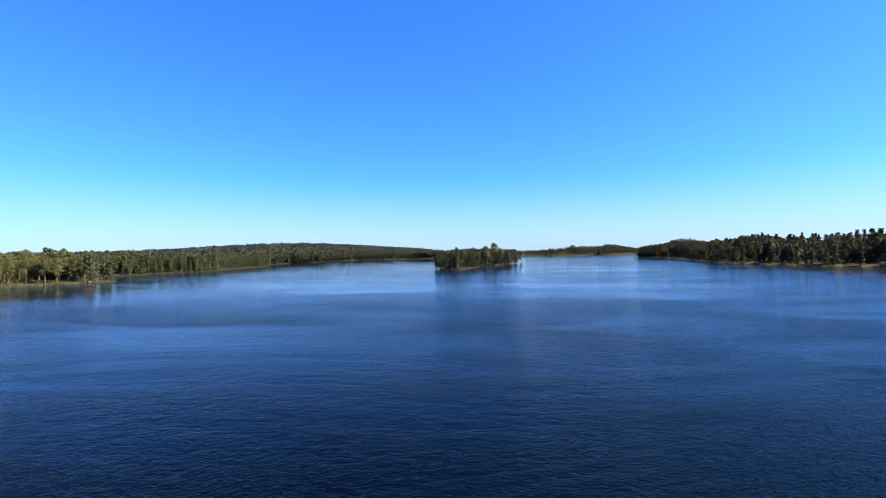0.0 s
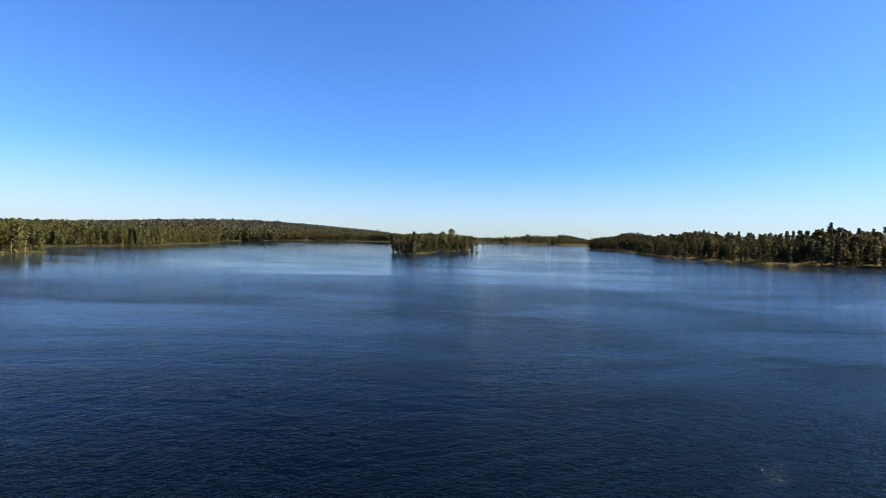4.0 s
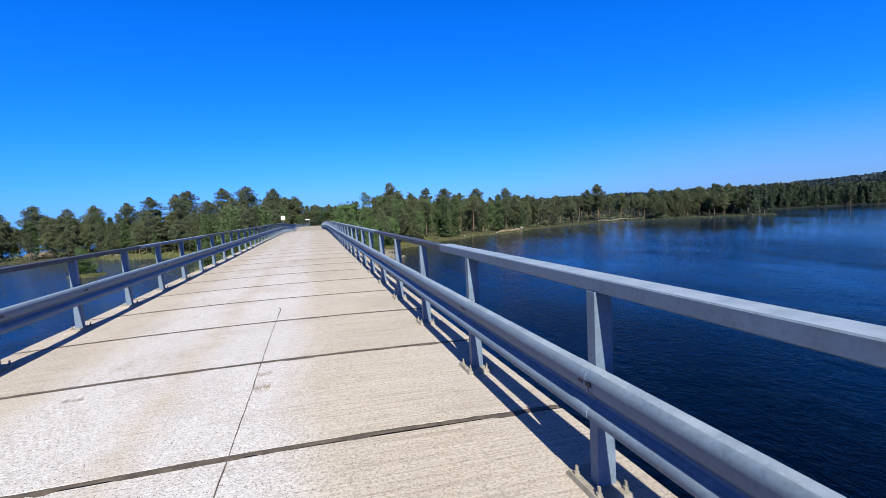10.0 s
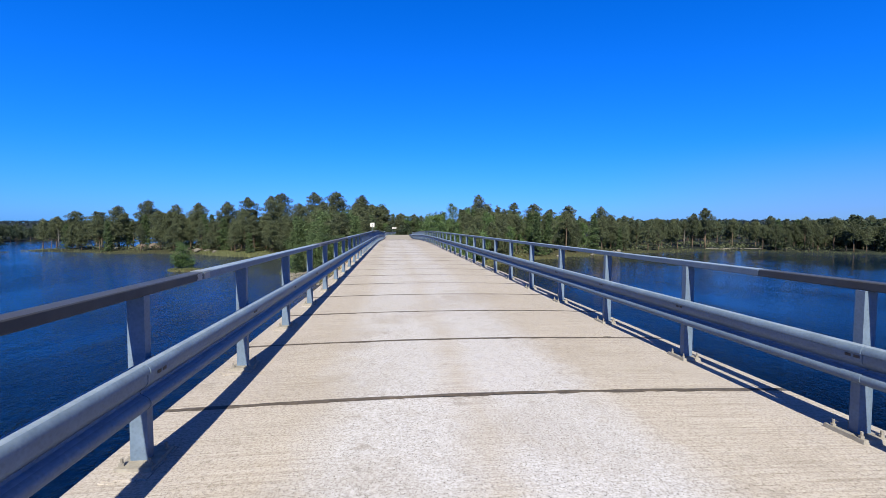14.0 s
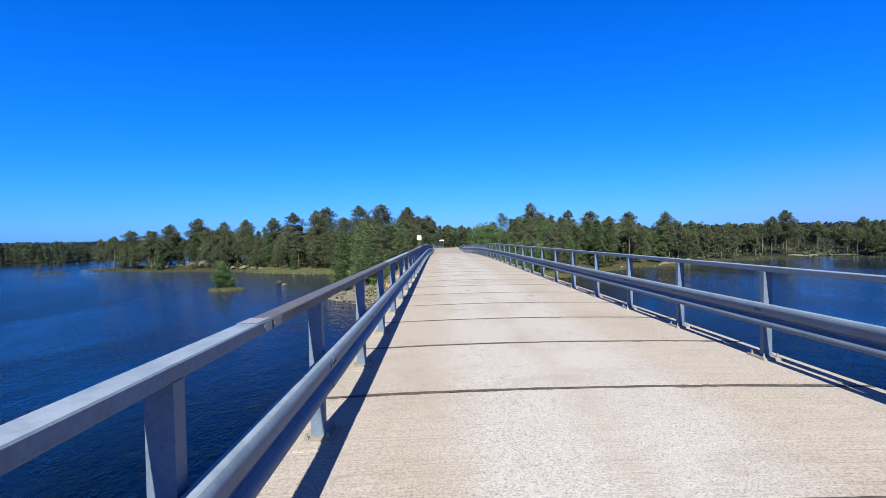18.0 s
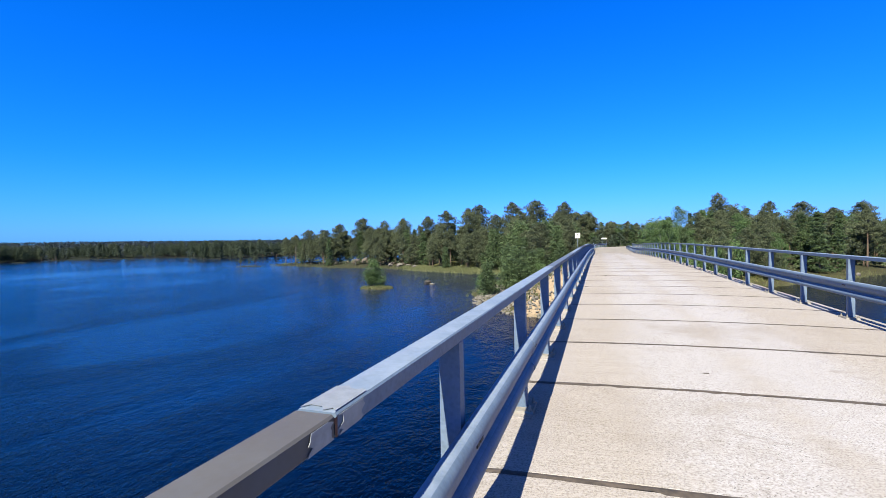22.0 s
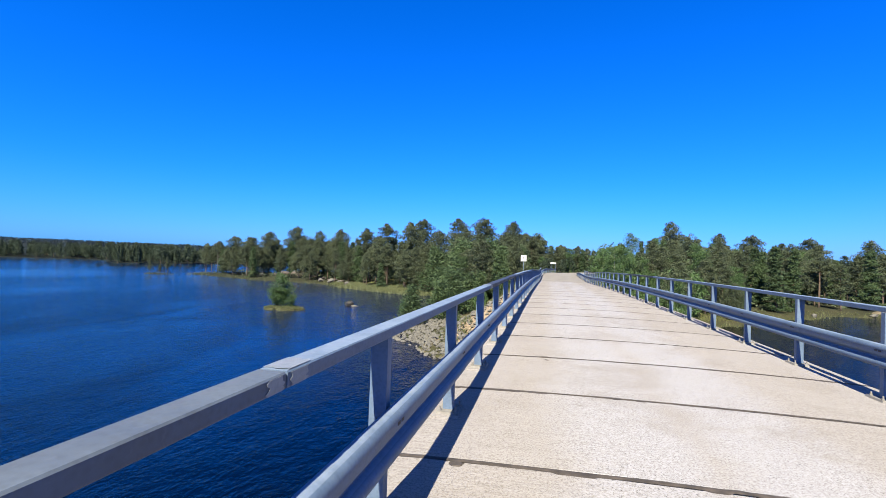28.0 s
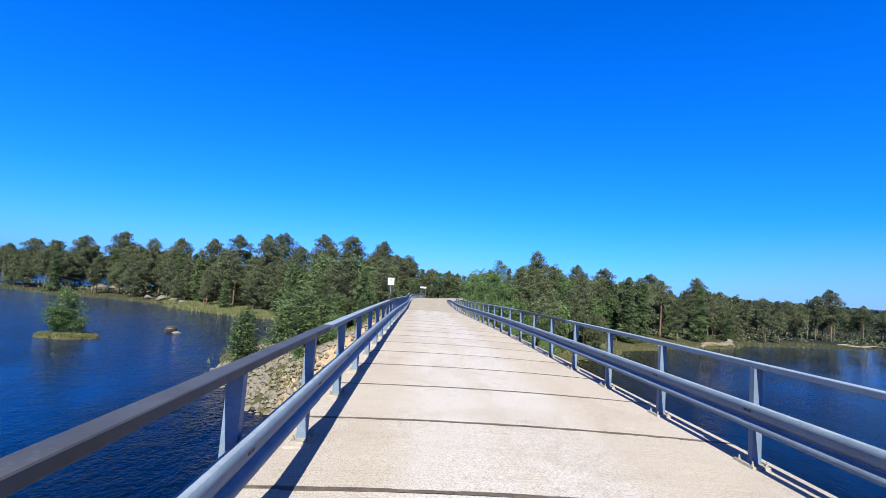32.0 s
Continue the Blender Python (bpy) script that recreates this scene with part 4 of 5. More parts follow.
def broadleaf(name, label, h, wide, leaf, bark, stems, dense, leafsize=0.24):
    tree = new(name)
    bm, tris = bmesh.new(), []
    for k in range(stems):
        a = 2 * math.pi * k / stems + rng.uniform(-0.4, 0.4)
        out = (0.35 if stems > 1 else 0.06) * wide
        foot = np.array([0.12 * math.cos(a), 0.12 * math.sin(a), -0.25]) * (1 if stems > 1 else (0.2, 0.2, 1)[0])
        foot[2] = -0.25
        tip = np.array([out * math.cos(a), out * math.sin(a), h * rng.uniform(0.8, 0.98)])
        rad = 0.013 * h / (1 + 0.35 * (stems - 1))
        tube_bm([foot, foot * 0.6 + tip * 0.4, tip], [rad, rad * 0.6, 0.012], 6, bm)
        for i in range(int(46 if stems == 1 else 9)):
            t = rng.uniform(0.14, 1.0)
            c0 = foot + (tip - foot) * t
            ang = rng.uniform(0, 2 * math.pi)
            reach = wide * (0.35 + 0.65 * math.sin(math.pi * min(1, t * 0.92))) * rng.uniform(0.35, 1.0)
            c = c0 + np.array([math.cos(ang) * reach, math.sin(ang) * reach, 0.25 * reach])
            tube_bm([c0, (c0 + c) / 2 + (0, 0, 0.05), c], [0.022, 0.014, 0.007], 3, bm)
            size = 0.34 + 0.34 * wide * rng.uniform(0.5, 1.0) / 1.6
            for cc in (c, (c + c0) / 2):
                tris.append(blades(in_clump(cc, (size, size, size * 0.8), int(dense * size * size * 110)), leafsize, leafsize * 0.55))
    part("trunk", bm, bark, tree)
    share("crown", tri_mesh("crown", np.concatenate(tris), leaf), tree)
    return tagged(tree, label, "tree")


def snag(h):
    """A dead grey pine: bare trunk and broken limbs, no needles."""
    tree = new("dead_tree")
    bm = tube_bm([(0, 0, -0.3), (0.1, 0, h * 0.4), (0.22, 0.1, h * 0.8), (0.2, 0.15, h)], [0.14, 0.11, 0.05, 0.015], 7)
    for i in range(16):
        z = h * rng.uniform(0.3, 0.95)
        a, reach = rng.uniform(0, 6.3), rng.uniform(0.4, 1.7)
        root = np.array([0.15 * z / h, 0.08 * z / h, z])
        tip = root + (math.cos(a) * reach, math.sin(a) * reach, rng.uniform(-0.5, 0.4))
        tube_bm([root, (root + tip) / 2 + (0, 0, 0.1), tip], [0.035, 0.022, 0.006], 4, bm)
    part("trunk", bm, GREY_BARK, tree)
    return tagged(tree, "grey dead standing pine with bare broken limbs", "tree", "dead trees")


TALL = "tall Scots pine with a bare lower trunk on the shore"
KINDS = {
    "tall": [conifer("pine_tree", TALL, 14, b, w, 1, n, PINE, BARK, 0.05, d) for b, w, n, d in ((0.40, 2.8, 46, 0.85), (0.50, 2.5, 36, 0.85), (0.32, 2.5, 48, 0.8), (0.44, 3.1, 42, 0.9))],
    "full": [conifer("pine_tree", "bushy Scots pine with needles almost to the ground", 11, b, w, 1, n, PINE, BARK, 0.08, 0.85) for b, w, n in ((0.18, 2.8, 50), (0.20, 2.5, 44), (0.10, 2.3, 46))],
    "thin": [conifer("pine_tree", "slender sparse pine with a thin greyish crown", 11, b, w, 1, n, PINE, BARK, 0.12, 0.75) for b, w, n in ((0.30, 1.8, 34), (0.20, 1.6, 36), (0.40, 1.9, 30))],
    "spruce": [conifer("spruce_tree", "narrow dark green spruce with a pointed top", 10, 0.06, w, 0, n, SPRUCE, BARK, 0.28, 0.95) for w, n in ((1.7, 54), (1.3, 50))],
    "young": [conifer("young_conifer", "young bright green conifer on the bank", 4, 0.03, w, 0, n, SPRUCE, BARK, -0.10, 0.8, 0.28) for w, n in ((1.35, 46), (1.1, 40))],
    "birch": [broadleaf("birch_tree", "light green birch with a loose round crown", 9, w, BIRCH, BIRCH_BARK, 1, 2.0, 0.17) for w in (2.2, 1.9)],
    "shrub": [broadleaf("shrub", "light green many-stemmed willow shrub", 3, w, BIRCH, BIRCH_BARK, 5, 1.2, 0.17) for w in (1.2, 0.9)],
    "alder": [broadleaf("alder_bush", "leafy green alder bush on a grassy islet", 4.4, 1.35, BIRCH, BIRCH_BARK, 9, 2.2, 0.15)],
    "dead": [snag(8), snag(6.5)],
}
REST = {"tall": 14, "full": 11, "thin": 11, "spruce": 10, "young": 4, "birch": 9, "shrub": 3, "alder": 4.4, "dead": 8}
used = {}
pick = random.Random(11)


def plant(kind, x, y, h, label="", group=""):
    z = float(ground_z(x, y))
    i = pick.randrange(len(KINDS[kind]))
    s = h / REST[kind]
    m = pose(x, y, z, 0, 0, pick.uniform(0, 360)) @ Matrix.Diagonal((s * pick.uniform(0.9, 1.15), s * pick.uniform(0.9, 1.15), s, 1))
    src = KINDS[kind][i]
    if (kind, i) in used:
        ob = copy_thing(src, m @ Matrix.Diagonal((*(1 / v for v in src.scale), 1)))
    else:
        used[kind, i] = True
        src.matrix_basis = m
        ob = src
    if label or group:
        tagged(ob, label, "", group)
    return ob


# skyline pines: place and height of the tip
LEFT_PINES = [(-99, 161, 5.6), (-86, 160, 7.3), (-79.5, 165, 9.3), (-68, 157, 7.7), (-61, 157, 8.4), (-43.5, 148, 9.7), (-36, 146, 10.1), (-35.7, 156, 11.5),
              (-25, 152, 11.7), (-19, 158, 12.3), (-10.4, 145, 10.6), (-104.5, 155, 3.1), (-102, 157, 3.9), (-50, 151, 8.5), (-26.6, 136.4, 7.5), (-19.4, 132.4, 7.9)]
RIGHT_PINES = [(23.8, 140.8, 10.7), (40.8, 163, 9.9), (46, 157, 9.1), (49.6, 150.5, 7.1), (57.6, 156, 8.6), (65.9, 150, 8.1), (82, 164, 5.8), (110.5, 160.6, 8.6),
               (103.8, 158, 6.5), (141.7, 167, 6.2), (158, 144.6, 6.0), (94, 164, 5.0), (126, 167, 5.1), (135.6, 146, 5.4), (141, 141, 5.3), (31, 128, 5.5)]
taken = [(x, y) for x in (-76, -73.5, -71, -68.5) for y in (143, 145.5, 148, 150.5)]      # kept open in front of the bedrock
for x, y, top in LEFT_PINES + RIGHT_PINES:
    plant("tall", x, y, top - float(ground_z(x, y)), "", "shore pines")
    taken.append((x, y))
for x, y, top in ((17.3, 147, 8.4), (-4.6, 162, 8.6), (-9, 172, 9), (3, 182, 5.6)):
    plant("birch", x, y, top - float(ground_z(x, y)))


def scatter(n, box, keep, gap):
    """Random places in a box of the plan that keep() accepts, no two nearer than gap."""
    got = []
    for _ in range(n * 60):
        if len(got) >= n:
            break
        x, y = pick.uniform(box[0], box[2]), pick.uniform(box[1], box[3])
        if not keep(x, y) or any((x - a) ** 2 + (y - b) ** 2 < gap * gap for a, b in taken):
            continue
        got.append((x, y))
        taken.append((x, y))
    return got


def shore_band(lo, hi):
    def ok(x, y):
        return lo < float(inland(x, y)) < hi and abs(x - float(road_x(y))) > 9
    return ok


MIX = ["tall", "tall", "full", "full", "thin", "thin", "spruce"]
for x, y in scatter(100, (-108, 122, -9, 178), shore_band(2.0, 22), 2.7):
    k = pick.choice(MIX)
    plant(k, x, y, pick.uniform(7.0, 11.5) * (0.75 if float(inland(x, y)) < 5 or x < -95 else 1.0), "", "trees of the wooded point")
for x, y in scatter(80, (16, 104, 80, 172), shore_band(3.5, 40), 2.9):
    plant(pick.choice(MIX + ["birch"]), x, y, pick.uniform(7.0, 11.5), "", "trees of the bay shore")
for x, y in scatter(52, (72, 118, 164, 190), shore_band(2.5, 34), 3.0):
    plant(pick.choice(["thin", "thin", "tall", "thin", "full"]), x, y, pick.uniform(6.5, 10.0), "", "trees of the bay shore")
for x, y in scatter(26, (118, 116, 164, 152), shore_band(1.5, 16), 2.6):
    plant(pick.choice(["thin", "tall", "full", "spruce"]), x, y, pick.uniform(7.0, 10.5), "", "trees of the bay shore")
# both sides of the road behind the bridge
for x, y in scatter(34, (-34, 98, -5, 136), lambda x, y: float(inland(x, y)) > 2.0 and x > -31 + 0 * y and -32 < x < -6.5, 2.6):
    plant(pick.choice(["young", "full", "spruce", "full"]), x, y, pick.uniform(1.5, 4.5) - float(ground_z(x, y)), "", "roadside thicket")
for x, y in scatter(46, (6.5, 92, 28, 140), lambda x, y: float(inland(x, y)) > 2.5 and x - float(road_x(y)) > 6.0, 2.5):
    plant(pick.choice(["birch", "birch", "full", "birch", "young", "shrub"]), x, y, pick.uniform(4.2, 8.0), "", "roadside thicket")
for x, y in scatter(46, (-34, 128, 48, 210), lambda x, y: float(inland(x, y)) > 6 and abs(x - float(road_x(y))) > 5.0, 3.2):
    plant(pick.choice(["birch", "full", "tall", "spruce"]), x, y, (pick.uniform(2.2, 4.6) if -5 < x < 22 else pick.uniform(3.5, 7.0)) - float(ground_z(x, y)), "", "trees behind the road")
# bushes on the stony bank
for x, y, h, k in ((-15.2, 78.4, 4.0, "young"), (-13.4, 82.5, 4.4, "young"), (-16.6, 81.0, 2.8, "shrub"), (-12.6, 86.5, 5.2, "young"), (-14.5, 90, 5.5, "young"), (-11.5, 91, 4.6, "young"),
                   (-9.5, 88, 2.4, "shrub"), (-8.6, 80.5, 1.5, "shrub"), (-10.5, 77.0, 1.6, "shrub"), (-7.6, 92.5, 3.0, "young"), (-11, 95.5, 5.0, "young"), (-8, 98.5, 4.2, "young"),
                   (9.5, 79, 2.0, "shrub"), (11.5, 84, 2.8, "shrub"), (8.0, 86.5, 2.2, "shrub"), (10.5, 91, 3.2, "shrub"), (13, 88, 2.6, "shrub"), (8.2, 95, 3.0, "shrub")):
    plant(k, x, y, h, "", "bushes on the bank")

# taller pines that stand out of the island's thicket
for x, y, top in ((277, -14, 7.3), (267, -9, 5.3), (240, 8, 3.6), (228, 9, 3.0), (252, 2, 4.0), (290, -18, 4.2), (300, -20, 3.6)):
    plant("tall", x, y, top - float(ground_z(x, y)), "tall pine above the thicket of a river island", "island pines")

# grey dead pines and leaning wood
for x, y, h in ((148, 126.5, 4.6), (151, 125, 3.8), (152.5, 124.5, 3.2), (98, 154, 7), (88, 152, 6.5), (-98, 152, 6), (-70, 142, 6.5)):
    plant("dead", x, y, h)

# grassy islet with one bush, and a tiny one farther off with bare saplings
def islet(name, x, y, rx, ry, h, label):
    bm = bmesh.new()
    n = 28
    rings = []
    for s, z in ((1.12, -0.5), (1.0, 0.02), (0.96, h * 0.55), (0.75, h * 0.9), (0.4, h)):
        rings.append([bm.verts.new((x + rx * s * math.cos(6.2832 * k / n) * (1 + 0.08 * math.sin(3 * k * 6.28 / n + 1)), y + ry * s * math.sin(6.2832 * k / n) * (1 + 0.07 * math.sin(5 * k * 6.28 / n)),
                                    WATER + z + 0.04 * math.sin(k * 2.3))) for k in range(n)])
    for a, b in zip(rings, rings[1:]):
        for k in range(n):
            bm.faces.new((a[k], a[(k + 1) % n], b[(k + 1) % n], b[k]))
    bm.faces.new(rings[-1])
    thing = tagged(new(name), label, "islet", "", "structure")
    part("turf", bm, SOIL, thing)
    q = rng.normal(size=(7000, 2)) * 0.5
    q = q[np.hypot(q[:, 0], q[:, 1]) < 0.97]
    c = np.stack([x + rx * q[:, 0], y + ry * q[:, 1], np.full(len(q), WATER + h * 0.85) - 0.35 * h * (q ** 2).sum(1)], 1)
    share("grass_tufts", tri_mesh("grass_tufts", blades(c, 0.46, 0.09, 1.5), SEDGE), thing)["kind"] = "stuff"
    return thing


islet("grassy_islet", -35.8, 87.4, 2.75, 2.0, 0.34, "low grassy islet of yellow-green sedge in the river")
bush = plant("alder", -36.4, 87.6, 4.4)
bush.matrix_basis = pose(-36.4, 87.6, WATER + 0.26, 0, 0, 40)
bush2 = plant("shrub", -34.9, 87.8, 2.0, "low side growth of an alder bush on a grassy islet")
bush2.matrix_basis = pose(-34.9, 87.8, WATER + 0.28, 0, 0, 140) @ Matrix.Diagonal((0.8, 0.8, 0.62, 1))
for x, y, h in ((-111.5, 141.3, 5.0), (-107.2, 143.1, 4.6), (-109, 142.2, 2.5)):
    plant("thin", x, y, h, "thin half-bare sapling on a tiny islet")


# ---- stones ----
def stone_mesh(seed, squash):
    r3 = random.Random(seed)
    bm = bmesh.new()
    bmesh.ops.create_icosphere(bm, subdivisions=2, radius=0.5)
    cuts = [(Vector((r3.uniform(-1, 1), r3.uniform(-1, 1), r3.uniform(-1, 1))).normalized(), r3.uniform(0.28, 0.42)) for _ in range(7)]
    for v in bm.verts:
        for d, lim in cuts:
            over = v.co.dot(d) - lim
            if over > 0:
                v.co -= d * over
        v.co *= 1 + 0.10 * noise.noise(v.co * 4 + Vector((seed, 0, 0)))
        v.co.z *= squash
    me = bpy.data.meshes.new("stone")
    bm.to_mesh(me)
    bm.free()
    me.materials.append(STONE)
    return me


STONES = [stone_mesh(s, q) for s, q in ((1, 0.6), (2, 0.75), (3, 0.55), (4, 0.85), (5, 0.65))]
riprap = tagged(new("riprap"), "pale granite riprap stones along the water's edge of the bridge bank", "stones", "", "structure")
def on_slope(x, y):
    return WATER - 0.35 < float(ground_z(x, y)) < -2.6


count = 0
for _ in range(9000):
    if count >= 290:
        break
    x, y = (pick.uniform(-17, -3.4), pick.uniform(64, 84)) if count < 215 else (pick.uniform(3.6, 17), pick.uniform(67.5, 92))
    if not (-0.6 < float(inland(x, y)) < 3.6 or on_slope(x, y)) or float(ground_z(x, y)) < WATER - 0.4 or pick.random() < (float(ground_z(x, y)) - WATER) / 4.2:
        continue
    s = pick.uniform(0.28, 0.70) * (1.4 if pick.random() < 0.1 else 1)
    share("stone", pick.choice(STONES), riprap, pose(x, y, max(float(ground_z(x, y)), WATER - 0.1) + 0.08 * s, pick.uniform(-25, 25), pick.uniform(-25, 25), pick.uniform(0, 360)) @ Matrix.Scale(s, 4))
    count += 1
px_, py_ = rng.uniform(-17, 17, 30000), rng.uniform(63.5, 92, 30000)
pz_ = ground_z(px_, py_)
ok = (np.abs(px_) > 3.0) & (pz_ > WATER - 0.3) & (pz_ < -0.5) & ((inland(px_, py_) < 6) | (pz_ < -2.4)) & (rng.random(30000) < np.clip(1.15 - (pz_ - WATER) / 5.5, 0.12, 1))
px_, py_, pz_ = px_[ok][:7000], py_[ok][:7000], pz_[ok][:7000]
o = np.array([(0, 0, 1), (1, 0, 0), (0, 1, 0), (-1, 0, 0), (0, -1, 0), (0, 0, -1)])
hull = np.array([(0, 1, 2), (0, 2, 3), (0, 3, 4), (0, 4, 1), (5, 2, 1), (5, 3, 2), (5, 4, 3), (5, 1, 4)])
turn = rng.uniform(0, 6.28, len(px_))
size = rng.uniform(0.07, 0.24, len(px_))[:, None, None]
q = o[None] * rng.uniform(0.5, 1.3, (len(px_), 6, 3)) * size
q = np.stack([q[..., 0] * np.cos(turn)[:, None] - q[..., 1] * np.sin(turn)[:, None], q[..., 0] * np.sin(turn)[:, None] + q[..., 1] * np.cos(turn)[:, None], q[..., 2] * 0.75], -1)
q = q + np.stack([px_, py_, pz_ + 0.03], -1)[:, None, :]
share("rubble", tri_mesh("rubble", q[:, hull].reshape(-1, 3, 3), STONE), riprap)["kind"] = "stuff"


def boulder(x, y, z, sx, sy, sz, seed, label, name="boulder"):
    ob = share(name, STONES[seed % 5], None, pose(x, y, z, 8, -6, seed * 70) @ Matrix.Diagonal((sx, sy, sz, 1)))
    return tagged(ob, label, "boulder")


rock = boulder(-30.0, 95.6, WATER + 0.20, 1.6, 1.2, 1.55, 1, "dark wet boulder standing out of the river")
rock.data = rock.data.copy()
rock.data.materials[0] = WET_STONE
boulder(-28.9, 94.9, WATER + 0.05, 1.2, 0.7, 0.5, 3, "pale flat stone beside a boulder in the river")
for x, y, s, sd in ((-80, 147.5, 1.5, 0), (-57, 138.5, 2.2, 2), (-53.5, 136.6, 2.6, 4), (-51, 136, 1.8, 0), (-48, 134, 1.5, 1),
                     (62, 131.5, 2.4, 2), (59, 128.6, 2.0, 4), (66, 137.0, 1.6, 3), (40, 117.2, 1.2, 1), (52, 124, 1.3, 0), (112, 153, 1.6, 2), (268.5, -29, 2.2, 1)):
    boulder(x, y, max(float(ground_z(x, y)), WATER) + s * 0.16, s, s * 0.8, s * 0.9, sd, "pale rounded granite boulder at the shore")

# reddish bedrock knobs under the pines, low slabs at the waterline and an eroded sandy bank
RED_STONES = []
for me in STONES:
    copy = me.copy()
    copy.materials[0] = RED_STONE
    RED_STONES.append(copy)
for x, y, sx, sy, sz, k in ((-74.6, 150.4, 3.4, 2.6, 2.6, 1), (-71.6, 151.2, 3.0, 2.4, 2.9, 3), (-69.8, 150.0, 2.0, 1.8, 1.7, 0), (-77.0, 149.6, 2.0, 1.7, 1.4, 2)):
    ob = share("bedrock_knob", RED_STONES[k], None, pose(x, y, float(ground_z(x, y)) + sz * 0.12, 6, -8, k * 64) @ Matrix.Diagonal((sx, sy, sz, 1)))
    tagged(ob, "reddish granite knob under the pines of the point", "rock", "bedrock knobs")
for x, y, sx, sy, turn, k in ((-63.5, 146.6, 4.0, 1.8, -38, 0), (-59.5, 143.9, 4.4, 2.0, -30, 2), (-55.0, 140.6, 4.6, 2.2, -36, 4), (-51.5, 138.0, 3.6, 1.9, -30, 0), (-48.6, 135.6, 3.0, 1.6, -25, 2)):
    ob = share("shore_slab", RED_STONES[k], None, pose(x, y, max(float(ground_z(x, y)), WATER) + 0.22, 3, -4, turn) @ Matrix.Diagonal((sx, sy, 1.2, 1)))
    tagged(ob, "low flat reddish rock slab at the waterline", "rock", "shore slabs")
for x, y, sx, sy, k in ((56.5, 128.2, 6.5, 3.0, 1), (61.5, 131.0, 6.0, 2.6, 3)):
    me = STONES[k].copy()
    me.materials[0] = SAND
    ob = share("sandy_bank", me, None, pose(x, y, float(ground_z(x, y)) + 0.1, 0, 0, 28) @ Matrix.Diagonal((sx, sy, 1.3, 1)))
    tagged(ob, "eroded tan sandy bank at the shore of the bay", "bank", "", "structure")

# grey logs and a low plank landing in the back of the bay
for x, y, ln, a in ((117, 155.5, 7, 12), (121, 150, 6, -35), (150, 127.5, 5, 60), (108, 153.5, 5, 5), (118, 153, 4, 70)):
    z = max(float(ground_z(x, y)), WATER) + 0.25
    ux, uy = math.cos(radians(a)), math.sin(radians(a))
    ob = part("driftwood_log", tube_bm([(-ln / 2 * ux, -ln / 2 * uy, 0), (0, 0, 0.12), (ln / 2 * ux, ln / 2 * uy, 0.05)], [0.17, 0.15, 0.07], 7), GREY_BARK, None)
    ob.location = (x, y, z)
    tagged(ob, "grey stripped driftwood log lying at the shore", "log", "driftwood")
landing = tagged(new("plank_landing"), "low weathered grey plank landing at the back of the bay", "landing")
landing.matrix_basis = pose(112, 155.5, WATER + 0.35, 0, 0, 8)
for i in range(9):
    part("plank", box_bm(-4, -1.0 + 0.23 * i, 0, 4, -0.8 + 0.23 * i, 0.06), TIMBER, landing)
for x in (-3.5, 0, 3.5):
    part("bearer", box_bm(x - 0.1, -1.0, -0.7, x + 0.1, 1.1, -0.004), TIMBER, landing)

# ---- signs ----
sign = tagged(new("road_sign"), "white square road sign on a grey steel pole beside the road", "sign")
sz = float(ground_z(-4.9, 96.8))
sign.matrix_basis = pose(-4.9, 96.8, sz)
part("pole", tube_bm([(0, 0.03, -0.3), (0, 0.03, 2.15 - sz)], [0.032, 0.032], 10), STEEL, sign)
face = part("board", box_bm(-0.38, -0.012, 1.32 - sz, 0.38, 0.0, 2.16 - sz, 0.004), WHITE_PAINT, sign)
for x0, z0, x1, z1 in ((-0.10, 1.86, 0.12, 1.98), (-0.03, 1.62, 0.04, 1.86), (-0.2, 1.44, 0.2, 1.50)):
    part("marking", box_bm(x0, -0.017, z0 - sz, x1, -0.0125, z1 - sz), BLACK_PAINT, face)
part("clamp", box_bm(-0.06, 0.0, 1.7 - sz, 0.06, 0.07, 1.74 - sz), STEEL, sign)
info = tagged(new("notice_board"), "small white notice board on two thin posts beside the bend", "sign")
info.matrix_basis = pose(-0.6, 127.5, float(ground_z(-0.6, 127.5)))
gap0 = 1.55 - float(ground_z(-0.6, 127.5)) - 0.35
for x in (-0.40, 0.46):
    part("leg", box_bm(x - 0.03, 0, -0.3, x + 0.03, 0.06, gap0), STEEL, info)
part("board", box_bm(-0.55, -0.05, gap0 - 0.28, 0.55, -0.004, gap0), WHITE_PAINT, info)

# ---- far woods ----
def far_crown(shape, clumps, per, blade):
    """Loose triangles of one far tree of height 1: clumps of needles round a stem, with gaps between them."""
    got = []
    bare = {"pine": rng.uniform(0.32, 0.5), "spruce": 0.06, "round": 0.12}[shape]
    wide = {"pine": rng.uniform(0.15, 0.2), "spruce": rng.uniform(0.11, 0.14), "round": rng.uniform(0.2, 0.26)}[shape]
    for i in range(clumps):
        u = (i + rng.uniform(0, 1)) / clumps
        z = bare + (1 - bare) * u
        body = (1.04 - u) if shape == "spruce" else math.sin(math.pi * min(1, 0.25 + 0.73 * u)) ** 0.6
        a, r = i * 2.399 + rng.uniform(-0.4, 0.4), wide * body * rng.uniform(0.25, 1.0)
        c = np.array([math.cos(a) * r, math.sin(a) * r, min(z, 0.97)])
        size = (0.030 + 0.05 * body) * rng.uniform(0.8, 1.3)
        got.append(blades(in_clump(c, (size * 1.2, size * 1.2, size * 0.8), per), blade, blade * 0.5, 0.25))
    return np.concatenate(got)


